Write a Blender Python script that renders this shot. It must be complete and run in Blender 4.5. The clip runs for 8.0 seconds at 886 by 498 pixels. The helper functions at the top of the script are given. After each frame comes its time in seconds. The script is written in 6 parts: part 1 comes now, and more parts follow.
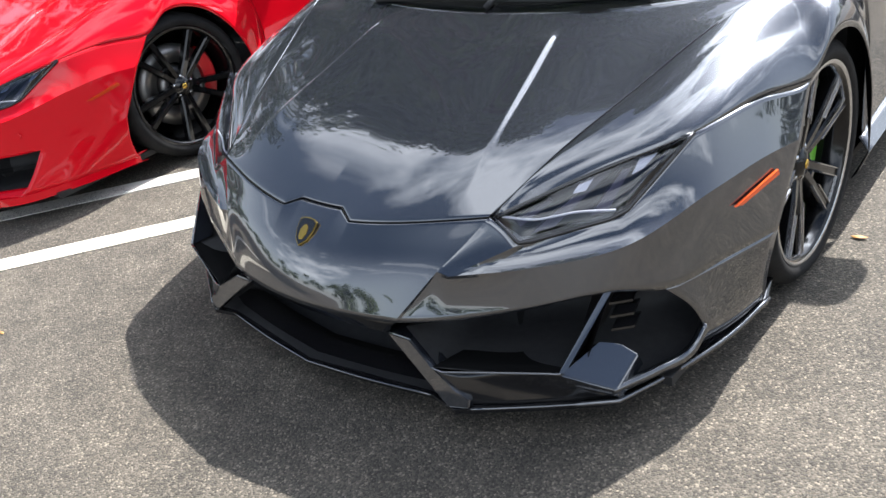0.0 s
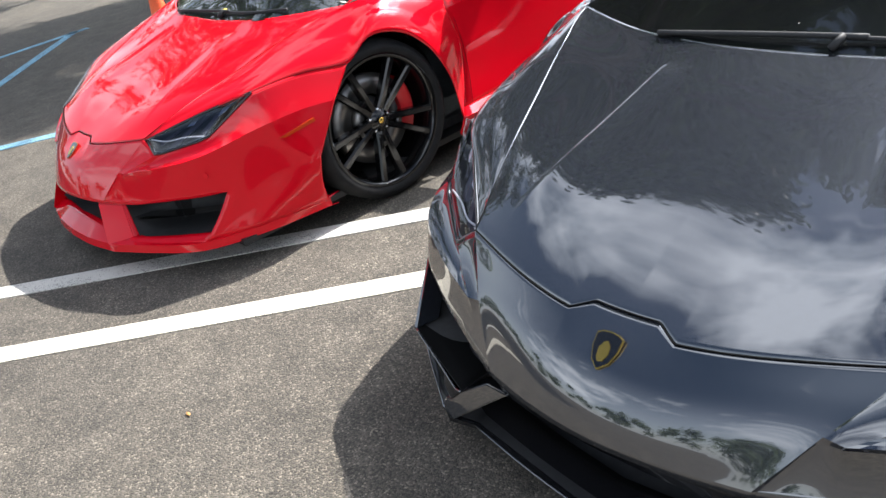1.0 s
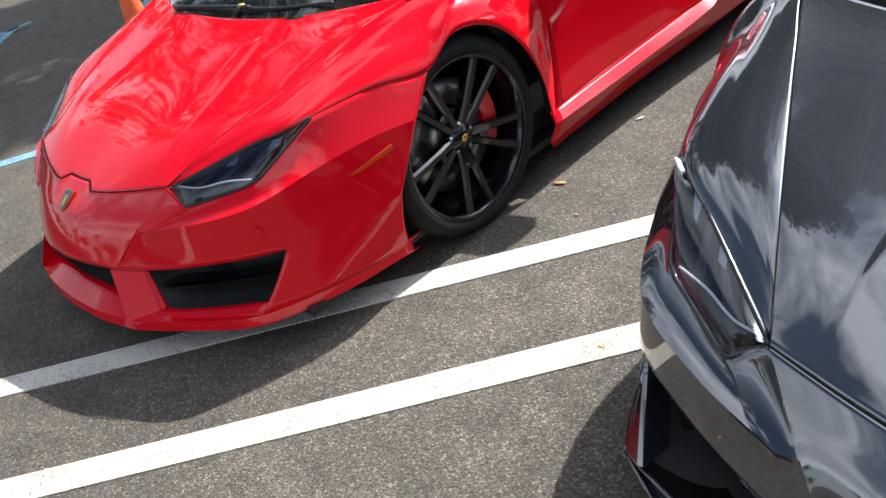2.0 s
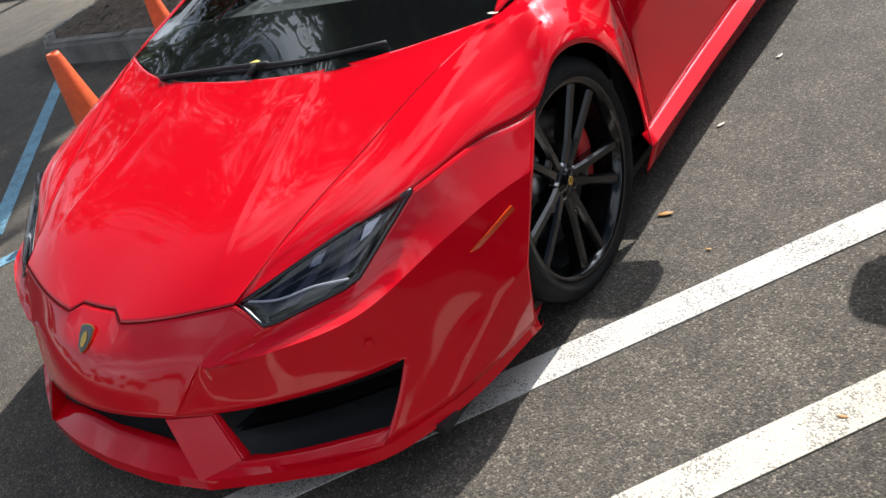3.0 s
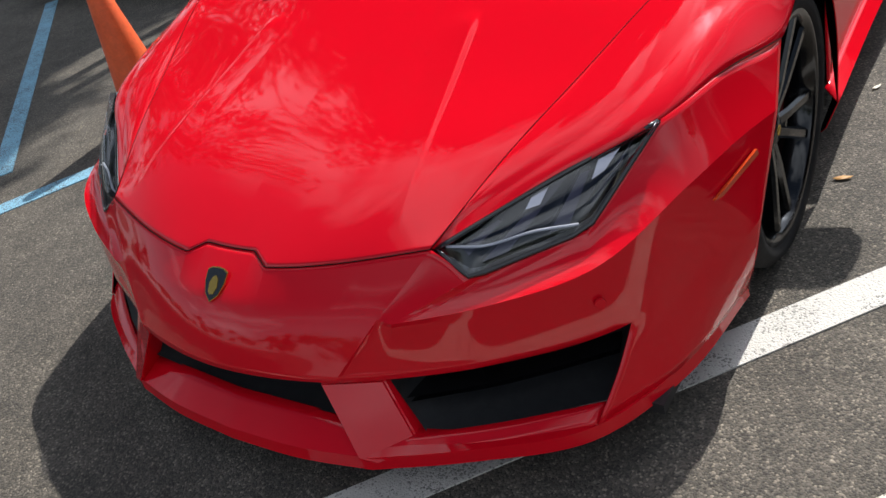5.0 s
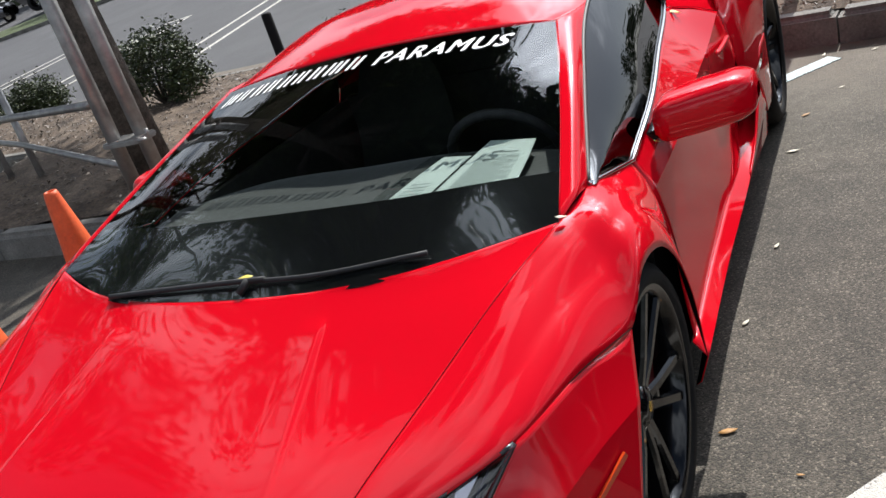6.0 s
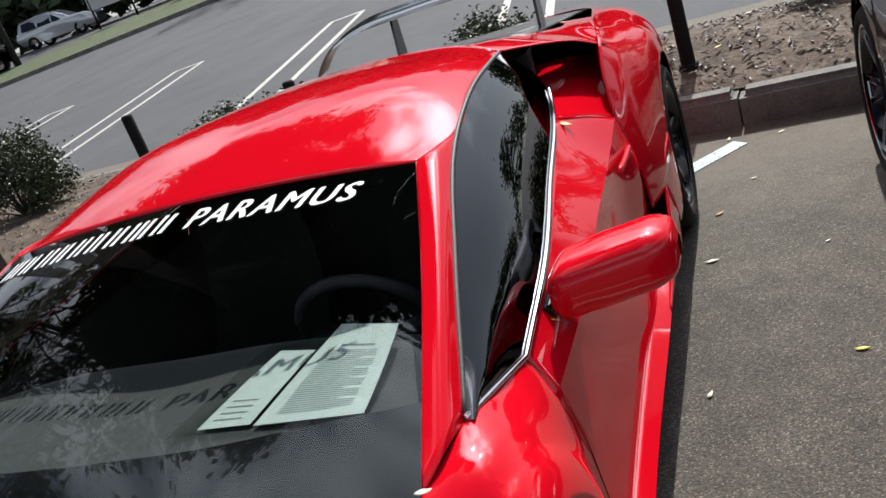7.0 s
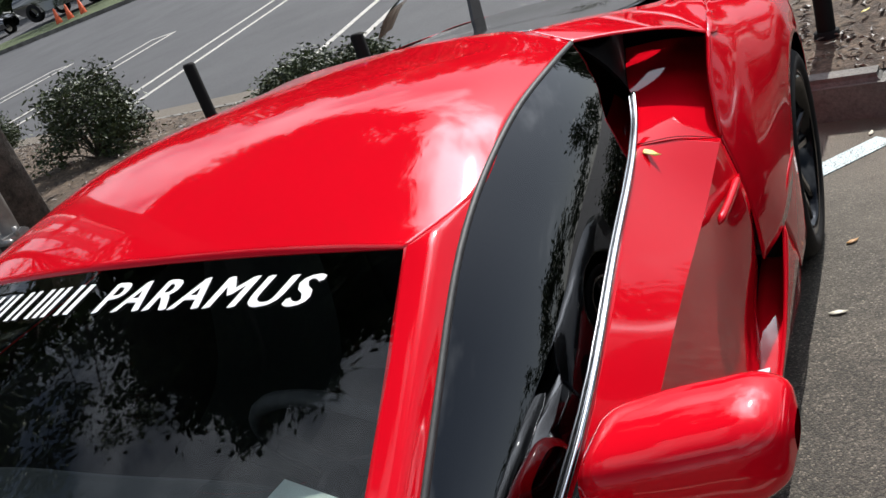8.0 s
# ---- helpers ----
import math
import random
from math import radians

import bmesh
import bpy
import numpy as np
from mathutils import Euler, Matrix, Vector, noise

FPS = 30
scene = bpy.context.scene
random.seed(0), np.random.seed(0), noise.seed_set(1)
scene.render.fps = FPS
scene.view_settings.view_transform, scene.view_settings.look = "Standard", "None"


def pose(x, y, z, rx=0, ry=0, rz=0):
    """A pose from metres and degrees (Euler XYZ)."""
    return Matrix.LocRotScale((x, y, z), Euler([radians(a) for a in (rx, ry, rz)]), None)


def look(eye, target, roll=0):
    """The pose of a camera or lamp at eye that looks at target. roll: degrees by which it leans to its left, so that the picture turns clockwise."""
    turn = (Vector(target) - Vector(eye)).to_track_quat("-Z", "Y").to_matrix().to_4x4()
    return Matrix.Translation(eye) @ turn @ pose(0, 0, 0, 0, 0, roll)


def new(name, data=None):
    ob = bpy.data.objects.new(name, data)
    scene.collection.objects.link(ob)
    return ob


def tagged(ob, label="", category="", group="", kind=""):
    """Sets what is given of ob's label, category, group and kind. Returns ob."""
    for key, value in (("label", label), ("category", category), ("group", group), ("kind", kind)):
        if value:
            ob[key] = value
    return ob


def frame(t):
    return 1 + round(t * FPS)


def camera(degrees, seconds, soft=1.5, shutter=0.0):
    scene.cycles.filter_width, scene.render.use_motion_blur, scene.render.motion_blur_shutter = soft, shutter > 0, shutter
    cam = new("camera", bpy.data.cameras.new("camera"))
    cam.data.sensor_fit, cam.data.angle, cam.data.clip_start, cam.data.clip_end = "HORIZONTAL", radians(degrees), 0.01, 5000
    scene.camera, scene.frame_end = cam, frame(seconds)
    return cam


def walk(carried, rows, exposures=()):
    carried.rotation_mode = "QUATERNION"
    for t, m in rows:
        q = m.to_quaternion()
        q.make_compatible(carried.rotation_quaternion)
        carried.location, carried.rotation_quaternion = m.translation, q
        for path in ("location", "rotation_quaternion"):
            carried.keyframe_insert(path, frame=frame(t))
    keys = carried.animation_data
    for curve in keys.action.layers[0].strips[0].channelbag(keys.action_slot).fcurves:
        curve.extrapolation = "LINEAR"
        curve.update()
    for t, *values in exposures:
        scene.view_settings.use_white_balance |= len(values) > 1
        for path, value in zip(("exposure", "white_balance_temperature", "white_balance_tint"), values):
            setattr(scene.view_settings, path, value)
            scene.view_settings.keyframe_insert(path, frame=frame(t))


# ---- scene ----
cam = camera(55.5, 8.0)
PATH = [
    (0, (4.347, -1.874, 1.394), (3.084, -0.685, 0.398), -11.6),
    (0.5, (4.046, -1.788, 1.401), (2.63, -0.733, 0.463), -13.0),
    (1, (3.652, -1.753, 1.392), (2.193, -0.745, 0.468), -13.2),
    (1.2, (3.467, -1.739, 1.409), (2.014, -0.726, 0.48), -14.0),
    (2.3, (2.492, -1.614, 1.411), (1.168, -0.526, 0.381), -17.5),
    (2.5, (2.319, -1.641, 1.441), (1.021, -0.505, 0.43), -19.2),
    (3, (2.013, -1.606, 1.422), (0.78, -0.411, 0.397), -22.1),
    (3.5, (1.779, -1.596, 1.367), (0.612, -0.446, 0.22), -19.8),
    (4, (1.517, -1.682, 1.294), (0.494, -0.489, 0.056), -14.7),
    (4.2, (1.447, -1.713, 1.276), (0.469, -0.501, 0.021), -13.8),
    (5.3, (1.376, -1.762, 1.411), (0.24, -0.462, 0.401), -16.9),
    (5.5, (1.383, -1.703, 1.437), (0.274, -0.331, 0.495), -16.5),
    (5.7, (1.393, -1.628, 1.464), (0.345, -0.166, 0.59), -16.8),
    (6, (1.419, -1.474, 1.475), (0.457, 0.1, 0.704), -18.3),
    (6.5, (1.435, -1.162, 1.5), (0.552, 0.501, 0.826), -19.7),
    (7, (1.331, -0.816, 1.487), (0.563, 0.894, 0.789), -19.8),
    (7.5, (1.259, -0.465, 1.457), (0.397, 1.162, 0.676), -20.2),
    (8, (1.282, -0.127, 1.494), (0.279, 1.423, 0.726), -19.9),
]
walk(cam, [(t, look(eye, target, roll)) for t, eye, target, roll in PATH],
     exposures=[(0, 1.5), (0.5, 1.45), (1.2, 1.35), (2.4, 0.78), (3.5, 0.46), (4.2, 0.36), (5.5, 0.46), (6.5, 0.28), (8, 0.2)])

# ---------------------------------------------------------------- light
SUN_ELEV, SUN_AZ = 45.0, 3.0          # azimuth from +y towards +x, degrees
sky_world = bpy.data.worlds.new("sky")
scene.world = sky_world
sky_world.use_nodes = True
wn = sky_world.node_tree
wn.nodes.clear()
w_out = wn.nodes.new("ShaderNodeOutputWorld")
w_bg = wn.nodes.new("ShaderNodeBackground")
w_sky = wn.nodes.new("ShaderNodeTexSky")
w_sky.sky_type, w_sky.sun_disc = "NISHITA", False
w_sky.sun_elevation, w_sky.sun_rotation = radians(SUN_ELEV), radians(SUN_AZ)
w_tc = wn.nodes.new("ShaderNodeTexCoord")
w_map = wn.nodes.new("ShaderNodeMapping")
w_map.inputs["Location"].default_value = (3.1, 0.2, 1.7)
w_map.inputs["Scale"].default_value = (1.0, 1.0, 2.2)
w_noise = wn.nodes.new("ShaderNodeTexNoise")
w_noise.inputs["Scale"].default_value = 1.5
w_noise.inputs["Detail"].default_value = 8
w_noise.inputs["Roughness"].default_value = 0.58
w_ramp = wn.nodes.new("ShaderNodeValToRGB")
w_ramp.color_ramp.elements[0].position, w_ramp.color_ramp.elements[1].position = 0.50, 0.64
w_mix = wn.nodes.new("ShaderNodeMix")
w_mix.data_type = "RGBA"
wn.links.new(w_tc.outputs["Generated"], w_map.inputs[0])
wn.links.new(w_map.outputs[0], w_noise.inputs["Vector"])
wn.links.new(w_noise.outputs[0], w_ramp.inputs[0])
w_sep = wn.nodes.new("ShaderNodeSeparateXYZ")
wn.links.new(w_tc.outputs["Generated"], w_sep.inputs[0])
w_haze = wn.nodes.new("ShaderNodeMapRange")          # pale haze towards the horizon
w_haze.interpolation_type = "SMOOTHSTEP"
w_haze.inputs[1].default_value, w_haze.inputs[2].default_value = 0.05, 0.75
w_haze.inputs[3].default_value, w_haze.inputs[4].default_value = 0.36, 0.0
wn.links.new(w_sep.outputs[2], w_haze.inputs[0])
w_max = wn.nodes.new("ShaderNodeMath")
w_max.operation = "MAXIMUM"
wn.links.new(w_ramp.outputs[0], w_max.inputs[0])
wn.links.new(w_haze.outputs[0], w_max.inputs[1])
# the sky is brighter round the sun
w_norm = wn.nodes.new("ShaderNodeVectorMath")
w_norm.operation = "NORMALIZE"
w_dot = wn.nodes.new("ShaderNodeVectorMath")
w_dot.operation = "DOT_PRODUCT"
w_dot.inputs[1].default_value = (math.sin(radians(SUN_AZ)) * math.cos(radians(SUN_ELEV)), math.cos(radians(SUN_AZ)) * math.cos(radians(SUN_ELEV)), math.sin(radians(SUN_ELEV)))
w_pos = wn.nodes.new("ShaderNodeMath")
w_pos.operation = "MAXIMUM"
w_pos.inputs[1].default_value = 0.0
w_pow = wn.nodes.new("ShaderNodeMath")
w_pow.operation = "POWER"
w_pow.inputs[1].default_value = 20.0
w_gain = wn.nodes.new("ShaderNodeMath")
w_gain.operation = "MULTIPLY_ADD"
w_gain.inputs[1].default_value, w_gain.inputs[2].default_value = 10.0, 1.0
w_glow = wn.nodes.new("ShaderNodeMath")
w_glow.operation = "MULTIPLY_ADD"
w_glow.inputs[1].default_value = 0.4
w_glow.use_clamp = True
w_scale = wn.nodes.new("ShaderNodeVectorMath")
w_scale.operation = "SCALE"
w_scale.inputs[0].default_value = (17.8, 19.2, 21.4)
wn.links.new(w_tc.outputs["Generated"], w_norm.inputs[0])
wn.links.new(w_norm.outputs[0], w_dot.inputs[0])
wn.links.new(w_dot.outputs["Value"], w_pos.inputs[0])
wn.links.new(w_pos.outputs[0], w_pow.inputs[0])
wn.links.new(w_pow.outputs[0], w_gain.inputs[0])
wn.links.new(w_gain.outputs[0], w_scale.inputs["Scale"])
wn.links.new(w_scale.outputs[0], w_mix.inputs[7])
wn.links.new(w_pow.outputs[0], w_glow.inputs[0])
wn.links.new(w_max.outputs[0], w_glow.inputs[2])
wn.links.new(w_glow.outputs[0], w_mix.inputs[0])
wn.links.new(w_sky.outputs[0], w_mix.inputs[6])
wn.links.new(w_mix.outputs[2], w_bg.inputs[0])
w_bg.inputs[1].default_value = 0.052
wn.links.new(w_bg.outputs[0], w_out.inputs[0])

sun = new("sun", bpy.data.lights.new("sun", "SUN"))
sun.data.energy, sun.data.angle, sun.data.color = 5.0, radians(0.55), (1.0, 0.97, 0.93)
_az = radians(SUN_AZ)
_d = Vector((math.sin(_az) * math.cos(radians(SUN_ELEV)), math.cos(_az) * math.cos(radians(SUN_ELEV)), math.sin(radians(SUN_ELEV))))
sun.matrix_world = look(_d * 30, (0, 0, 0))


# ---------------------------------------------------------------- materials
def mat(name, color, rough=0.5, metal=0.0, coat=0.0, spec=0.5):
    m = bpy.data.materials.new(name)
    m.use_nodes = True
    b = m.node_tree.nodes["Principled BSDF"]
    b.inputs["Base Color"].default_value = (*color, 1)
    b.inputs["Roughness"].default_value = rough
    b.inputs["Metallic"].default_value = metal
    b.inputs["Coat Weight"].default_value = coat
    b.inputs["Coat Roughness"].default_value = 0.03
    b.inputs["Specular IOR Level"].default_value = spec
    return m


def node(m, kind, **values):
    n = m.node_tree.nodes.new(kind)
    for k, v in values.items():
        n.inputs[k].default_value = v
    return n


def link(m, a, b):
    m.node_tree.links.new(a, b)


def bsdf(m):
    return m.node_tree.nodes["Principled BSDF"]


def mottle(m, stops, scale, detail=6.0, bump=0.0, rough=None, coords="Object", fine=0.0, fine_scale=0.0):
    """Colour from a noise ramp, with a second fine layer, bump and roughness variation."""
    tc = node(m, "ShaderNodeTexCoord")
    n = node(m, "ShaderNodeTexNoise", Scale=scale, Detail=detail, Roughness=0.6)
    link(m, tc.outputs[coords], n.inputs["Vector"])
    r = node(m, "ShaderNodeValToRGB")
    while len(r.color_ramp.elements) < len(stops):
        r.color_ramp.elements.new(0.5)
    for e, (p, c) in zip(r.color_ramp.elements, stops):
        e.position, e.color = p, (*c, 1)
    link(m, n.outputs[0], r.inputs[0])
    color = r.outputs[0]
    height = n.outputs[0]
    if fine:
        f = node(m, "ShaderNodeTexNoise", Scale=fine_scale, Detail=3.0, Roughness=0.7)
        link(m, tc.outputs[coords], f.inputs["Vector"])
        fr = node(m, "ShaderNodeMapRange")
        fr.inputs[1].default_value, fr.inputs[2].default_value = 0.3, 0.7
        fr.inputs[3].default_value, fr.inputs[4].default_value = 1 - fine, 1 + fine
        link(m, f.outputs[0], fr.inputs[0])
        mx = node(m, "ShaderNodeMix")
        mx.data_type, mx.blend_type = "RGBA", "MULTIPLY"
        mx.inputs[0].default_value = 1.0
        link(m, color, mx.inputs[6])
        link(m, fr.outputs[0], mx.inputs[7])
        color = mx.outputs[2]
        height = f.outputs[0]
    link(m, color, bsdf(m).inputs["Base Color"])
    if bump:
        b = node(m, "ShaderNodeBump", Strength=bump, Distance=0.01)
        link(m, height, b.inputs["Height"])
        link(m, b.outputs[0], bsdf(m).inputs["Normal"])
    if rough:
        rr = node(m, "ShaderNodeMapRange")
        rr.inputs[3].default_value, rr.inputs[4].default_value = rough
        link(m, n.outputs[0], rr.inputs[0])
        link(m, rr.outputs[0], bsdf(m).inputs["Roughness"])
    return m


def car_paint(name, color, metal, rough, flake):
    """Lacquered paint: base, metallic flake, clear coat with the faintest dust."""
    m = mat(name, color, rough, metal, coat=1.0, spec=0.0)
    bsdf(m).inputs["Coat IOR"].default_value = 2.25 if metal else 1.42
    tc = node(m, "ShaderNodeTexCoord")
    if flake:
        v = node(m, "ShaderNodeTexVoronoi", Scale=2600.0)
        link(m, tc.outputs["Object"], v.inputs["Vector"])
        mr = node(m, "ShaderNodeMapRange")
        mr.inputs[3].default_value, mr.inputs[4].default_value = 1 - flake, 1 + flake
        link(m, v.outputs["Color"], mr.inputs[0])
        mx = node(m, "ShaderNodeMix")
        mx.data_type, mx.blend_type = "RGBA", "MULTIPLY"
        mx.inputs[0].default_value = 1.0
        mx.inputs[6].default_value = (*color, 1)
        link(m, mr.outputs[0], mx.inputs[7])
        link(m, mx.outputs[2], bsdf(m).inputs["Base Color"])
    dust = node(m, "ShaderNodeTexNoise", Scale=3.0, Detail=9.0, Roughness=0.7)
    link(m, tc.outputs["Object"], dust.inputs["Vector"])
    dr = node(m, "ShaderNodeMapRange")
    dr.inputs[1].default_value, dr.inputs[2].default_value = 0.35, 0.75
    dr.inputs[3].default_value, dr.inputs[4].default_value = (0.020, 0.05) if metal else (0.025, 0.060)
    link(m, dust.outputs[0], dr.inputs[0])
    link(m, dr.outputs[0], bsdf(m).inputs["Coat Roughness"])
    return m


RED = car_paint("red_paint", (0.60, 0.003, 0.012), 0.0, 0.35, 0.0)
GREY = car_paint("grey_metallic_paint", (0.032, 0.036, 0.045), 0.75, 0.42, 0.25)
BLACK_GLOSS = mat("black_gloss", (0.008, 0.008, 0.009), 0.12, coat=0.5)
BLACK_MATT = mottle(mat("black_plastic", (0.012, 0.012, 0.013), 0.6), [(0.3, (0.009, 0.009, 0.010)), (0.7, (0.018, 0.018, 0.019))], 40, bump=0.1)
# near-black: panel gaps and insides; also painted shade in wheel wells, intake depth
GAP_AND_SHADE = mat("panel_gap", (0.003, 0.003, 0.003), 0.9, spec=0.1)
RUBBER = mottle(mat("tyre_rubber", (0.016, 0.016, 0.017), 0.75), [(0.3, (0.007, 0.007, 0.008)), (0.75, (0.016, 0.016, 0.016))], 18, bump=0.15, fine=0.2, fine_scale=160)
bsdf(RUBBER).inputs["Specular IOR Level"].default_value = 0.2
RIM_BLACK = mat("black_rim", (0.004, 0.004, 0.0045), 0.15, 0.0, coat=0.35, spec=0.3)
SILVER = mat("machined_silver", (0.62, 0.62, 0.63), 0.22, 1.0)
CHROME = mat("chrome_trim", (0.75, 0.75, 0.76), 0.12, 1.0)
STEEL_DISC = mat("brake_disc_steel", (0.32, 0.31, 0.30), 0.4, 1.0)
CAL_RED = mat("red_caliper", (0.55, 0.01, 0.015), 0.35, coat=0.3)
CAL_GREEN = mat("green_caliper", (0.12, 0.42, 0.02), 0.35, coat=0.3)
GOLD = mat("gold_emblem", (0.65, 0.42, 0.10), 0.25, 1.0)
RED_LENS = mat("amber_marker", (0.55, 0.050, 0.008), 0.2, coat=0.6)
ORANGE_LENS = mat("orange_marker", (0.75, 0.10, 0.02), 0.2, coat=0.6)
LAMP_DARK = mat("lamp_housing", (0.012, 0.011, 0.017), 0.35, 0.2)
LAMP_STRIP = mat("lamp_inner_strip", (0.055, 0.050, 0.075), 0.3, 0.5)
LAMP_LINE = mat("lens_edge_glint", (0.75, 0.75, 0.78), 0.4)
LAMP_SILVER = mat("lamp_reflector", (0.5, 0.5, 0.54), 0.18, 1.0)
WHITE_DECAL = mat("white_decal", (0.85, 0.85, 0.84), 0.5)
PAPER = mat("paper", (0.80, 0.84, 0.80), 0.7)
PAPER_INK = mat("paper_ink", (0.30, 0.33, 0.32), 0.8)
INTERIOR = mottle(mat("black_interior", (0.012, 0.012, 0.013), 0.7), [(0.3, (0.022, 0.022, 0.024)), (0.7, (0.042, 0.042, 0.045))], 30, bump=0.1)
DASH = mottle(mat("dash_suede", (0.04, 0.045, 0.044), 0.9), [(0.3, (0.014, 0.017, 0.016)), (0.7, (0.022, 0.026, 0.025))], 60, bump=0.15)
bsdf(DASH).inputs["Sheen Weight"].default_value = 0.2


def glass(name, tint, mirror_part=0.085):
    m = bpy.data.materials.new(name)
    m.use_nodes = True
    nt = m.node_tree
    nt.nodes.clear()
    out = nt.nodes.new("ShaderNodeOutputMaterial")
    mix = nt.nodes.new("ShaderNodeMixShader")
    tr = nt.nodes.new("ShaderNodeBsdfTransparent")
    tr.inputs[0].default_value = (*tint, 1)
    gl = nt.nodes.new("ShaderNodeBsdfGlossy")
    gl.inputs["Roughness"].default_value = 0.015
    lw = nt.nodes.new("ShaderNodeLayerWeight")
    lw.inputs[0].default_value = 0.5
    pw = nt.nodes.new("ShaderNodeMath")
    pw.operation = "POWER"
    pw.inputs[1].default_value = 4.6
    ma = nt.nodes.new("ShaderNodeMath")
    ma.operation = "MULTIPLY_ADD"
    ma.inputs[1].default_value, ma.inputs[2].default_value = 0.88, mirror_part
    nt.links.new(lw.outputs["Facing"], pw.inputs[0])
    nt.links.new(pw.outputs[0], ma.inputs[0])
    nt.links.new(ma.outputs[0], mix.inputs[0])
    nt.links.new(tr.outputs[0], mix.inputs[1])
    nt.links.new(gl.outputs[0], mix.inputs[2])
    nt.links.new(mix.outputs[0], out.inputs[0])
    return m


WINDSHIELD_GLASS = glass("windshield_glass", (0.80, 0.84, 0.825), 0.055)
SIDE_GLASS = glass("side_glass", (0.06, 0.065, 0.065), 0.11)
LAMP_GLASS = glass("lamp_glass", (0.75, 0.76, 0.8))


# ---------------------------------------------------------------- mesh helpers
def finish(name, bm, material, angle=28.0, weld=0.0):
    if weld:
        bmesh.ops.remove_doubles(bm, verts=bm.verts, dist=weld)
    me = bpy.data.meshes.new(name)
    lim = radians(angle)
    for f in bm.faces:
        f.smooth = True
    for e in bm.edges:
        if len(e.link_faces) == 2 and e.calc_face_angle(0) > lim:
            e.smooth = False
    bm.to_mesh(me)
    bm.free()
    for m in (material if isinstance(material, (list, tuple)) else [material]):
        me.materials.append(m)
    return me


def part(name, bm, material, parent, label="", angle=28.0, weld=0.0):
    ob = new(name, finish(name, bm, material, angle, weld))
    ob.parent = parent
    if label:
        tagged(ob, label)
    return ob


def thing(name, label, category, group="", kind="", m=None):
    ob = new(name)
    ob.empty_display_size = 0.1
    if m is not None:
        ob.matrix_world = m
    return tagged(ob, label, category, group, kind)


def solo(name, bm, material, label, category, group="", kind="", angle=28.0, m=None):
    ob = new(name, finish(name, bm, material, angle))
    if m is not None:
        ob.matrix_world = m
    return tagged(ob, label, category, group, kind)


def spline(points, n, breaks=()):
    """A smooth curve through points, n steps to a span; it may turn sharply at the break indices."""
    p = np.array(points, float)
    k = len(p)
    h = np.maximum(np.linalg.norm(np.diff(p, axis=0), axis=1), 1e-6)
    s = np.diff(p, axis=0) / h[:, None]
    out = []
    for i in range(k - 1):
        def tangent(j, here):
            if j == 0 or j == k - 1 or j in breaks:
                return s[here]
            return (s[j - 1] * h[j] + s[j] * h[j - 1]) / (h[j - 1] + h[j])
        t0, t1 = tangent(i, i) * h[i], tangent(i + 1, i) * h[i]
        for a in np.arange(n) / n:
            out.append((2 * a**3 - 3 * a**2 + 1) * p[i] + (a**3 - 2 * a**2 + a) * t0 + (-2 * a**3 + 3 * a**2) * p[i + 1] + (a**3 - a**2) * t1)
    out.append(p[-1])
    return np.array(out)


def loft(rows, nu, nv, ubreaks=(), vbreaks=()):
    """A grid through rows of points, smooth along and across."""
    fine = np.array([spline(r, nu, ubreaks) for r in rows])
    return np.array([spline(fine[:, j], nv, vbreaks) for j in range(fine.shape[1])]).transpose(1, 0, 2)


def sweep(points, n, level=False):
    """A curve through points, n steps to a span, smooth in curvature too; level starts it square to the car's middle."""
    p = np.array(points, float)
    k = len(p)
    t = np.r_[0, np.cumsum(np.maximum(np.linalg.norm(np.diff(p, axis=0), axis=1), 1e-6))]
    h = np.diff(t)
    A, r = np.zeros((k, k)), np.zeros((k, 3))
    A[0, 0] = A[-1, -1] = 1
    if level:
        A[0, 0], A[0, 1] = 2 * h[0], h[0]
        r[0] = 6 * ((p[1] - p[0]) / h[0] - np.array((1.0, 0, 0)))
    for i in range(1, k - 1):
        A[i, i - 1:i + 2] = h[i - 1], 2 * (h[i - 1] + h[i]), h[i]
        r[i] = 6 * ((p[i + 1] - p[i]) / h[i] - (p[i] - p[i - 1]) / h[i - 1])
    m = np.linalg.solve(A, r)
    out = []
    for i in range(k - 1):
        for f in np.arange(n) / n:
            a, b = (1 - f) * h[i], f * h[i]
            out.append(m[i] * a**3 / (6 * h[i]) + m[i + 1] * b**3 / (6 * h[i]) + (p[i] / h[i] - m[i] * h[i] / 6) * a + (p[i + 1] / h[i] - m[i + 1] * h[i] / 6) * b)
    out.append(p[-1])
    return np.array(out)


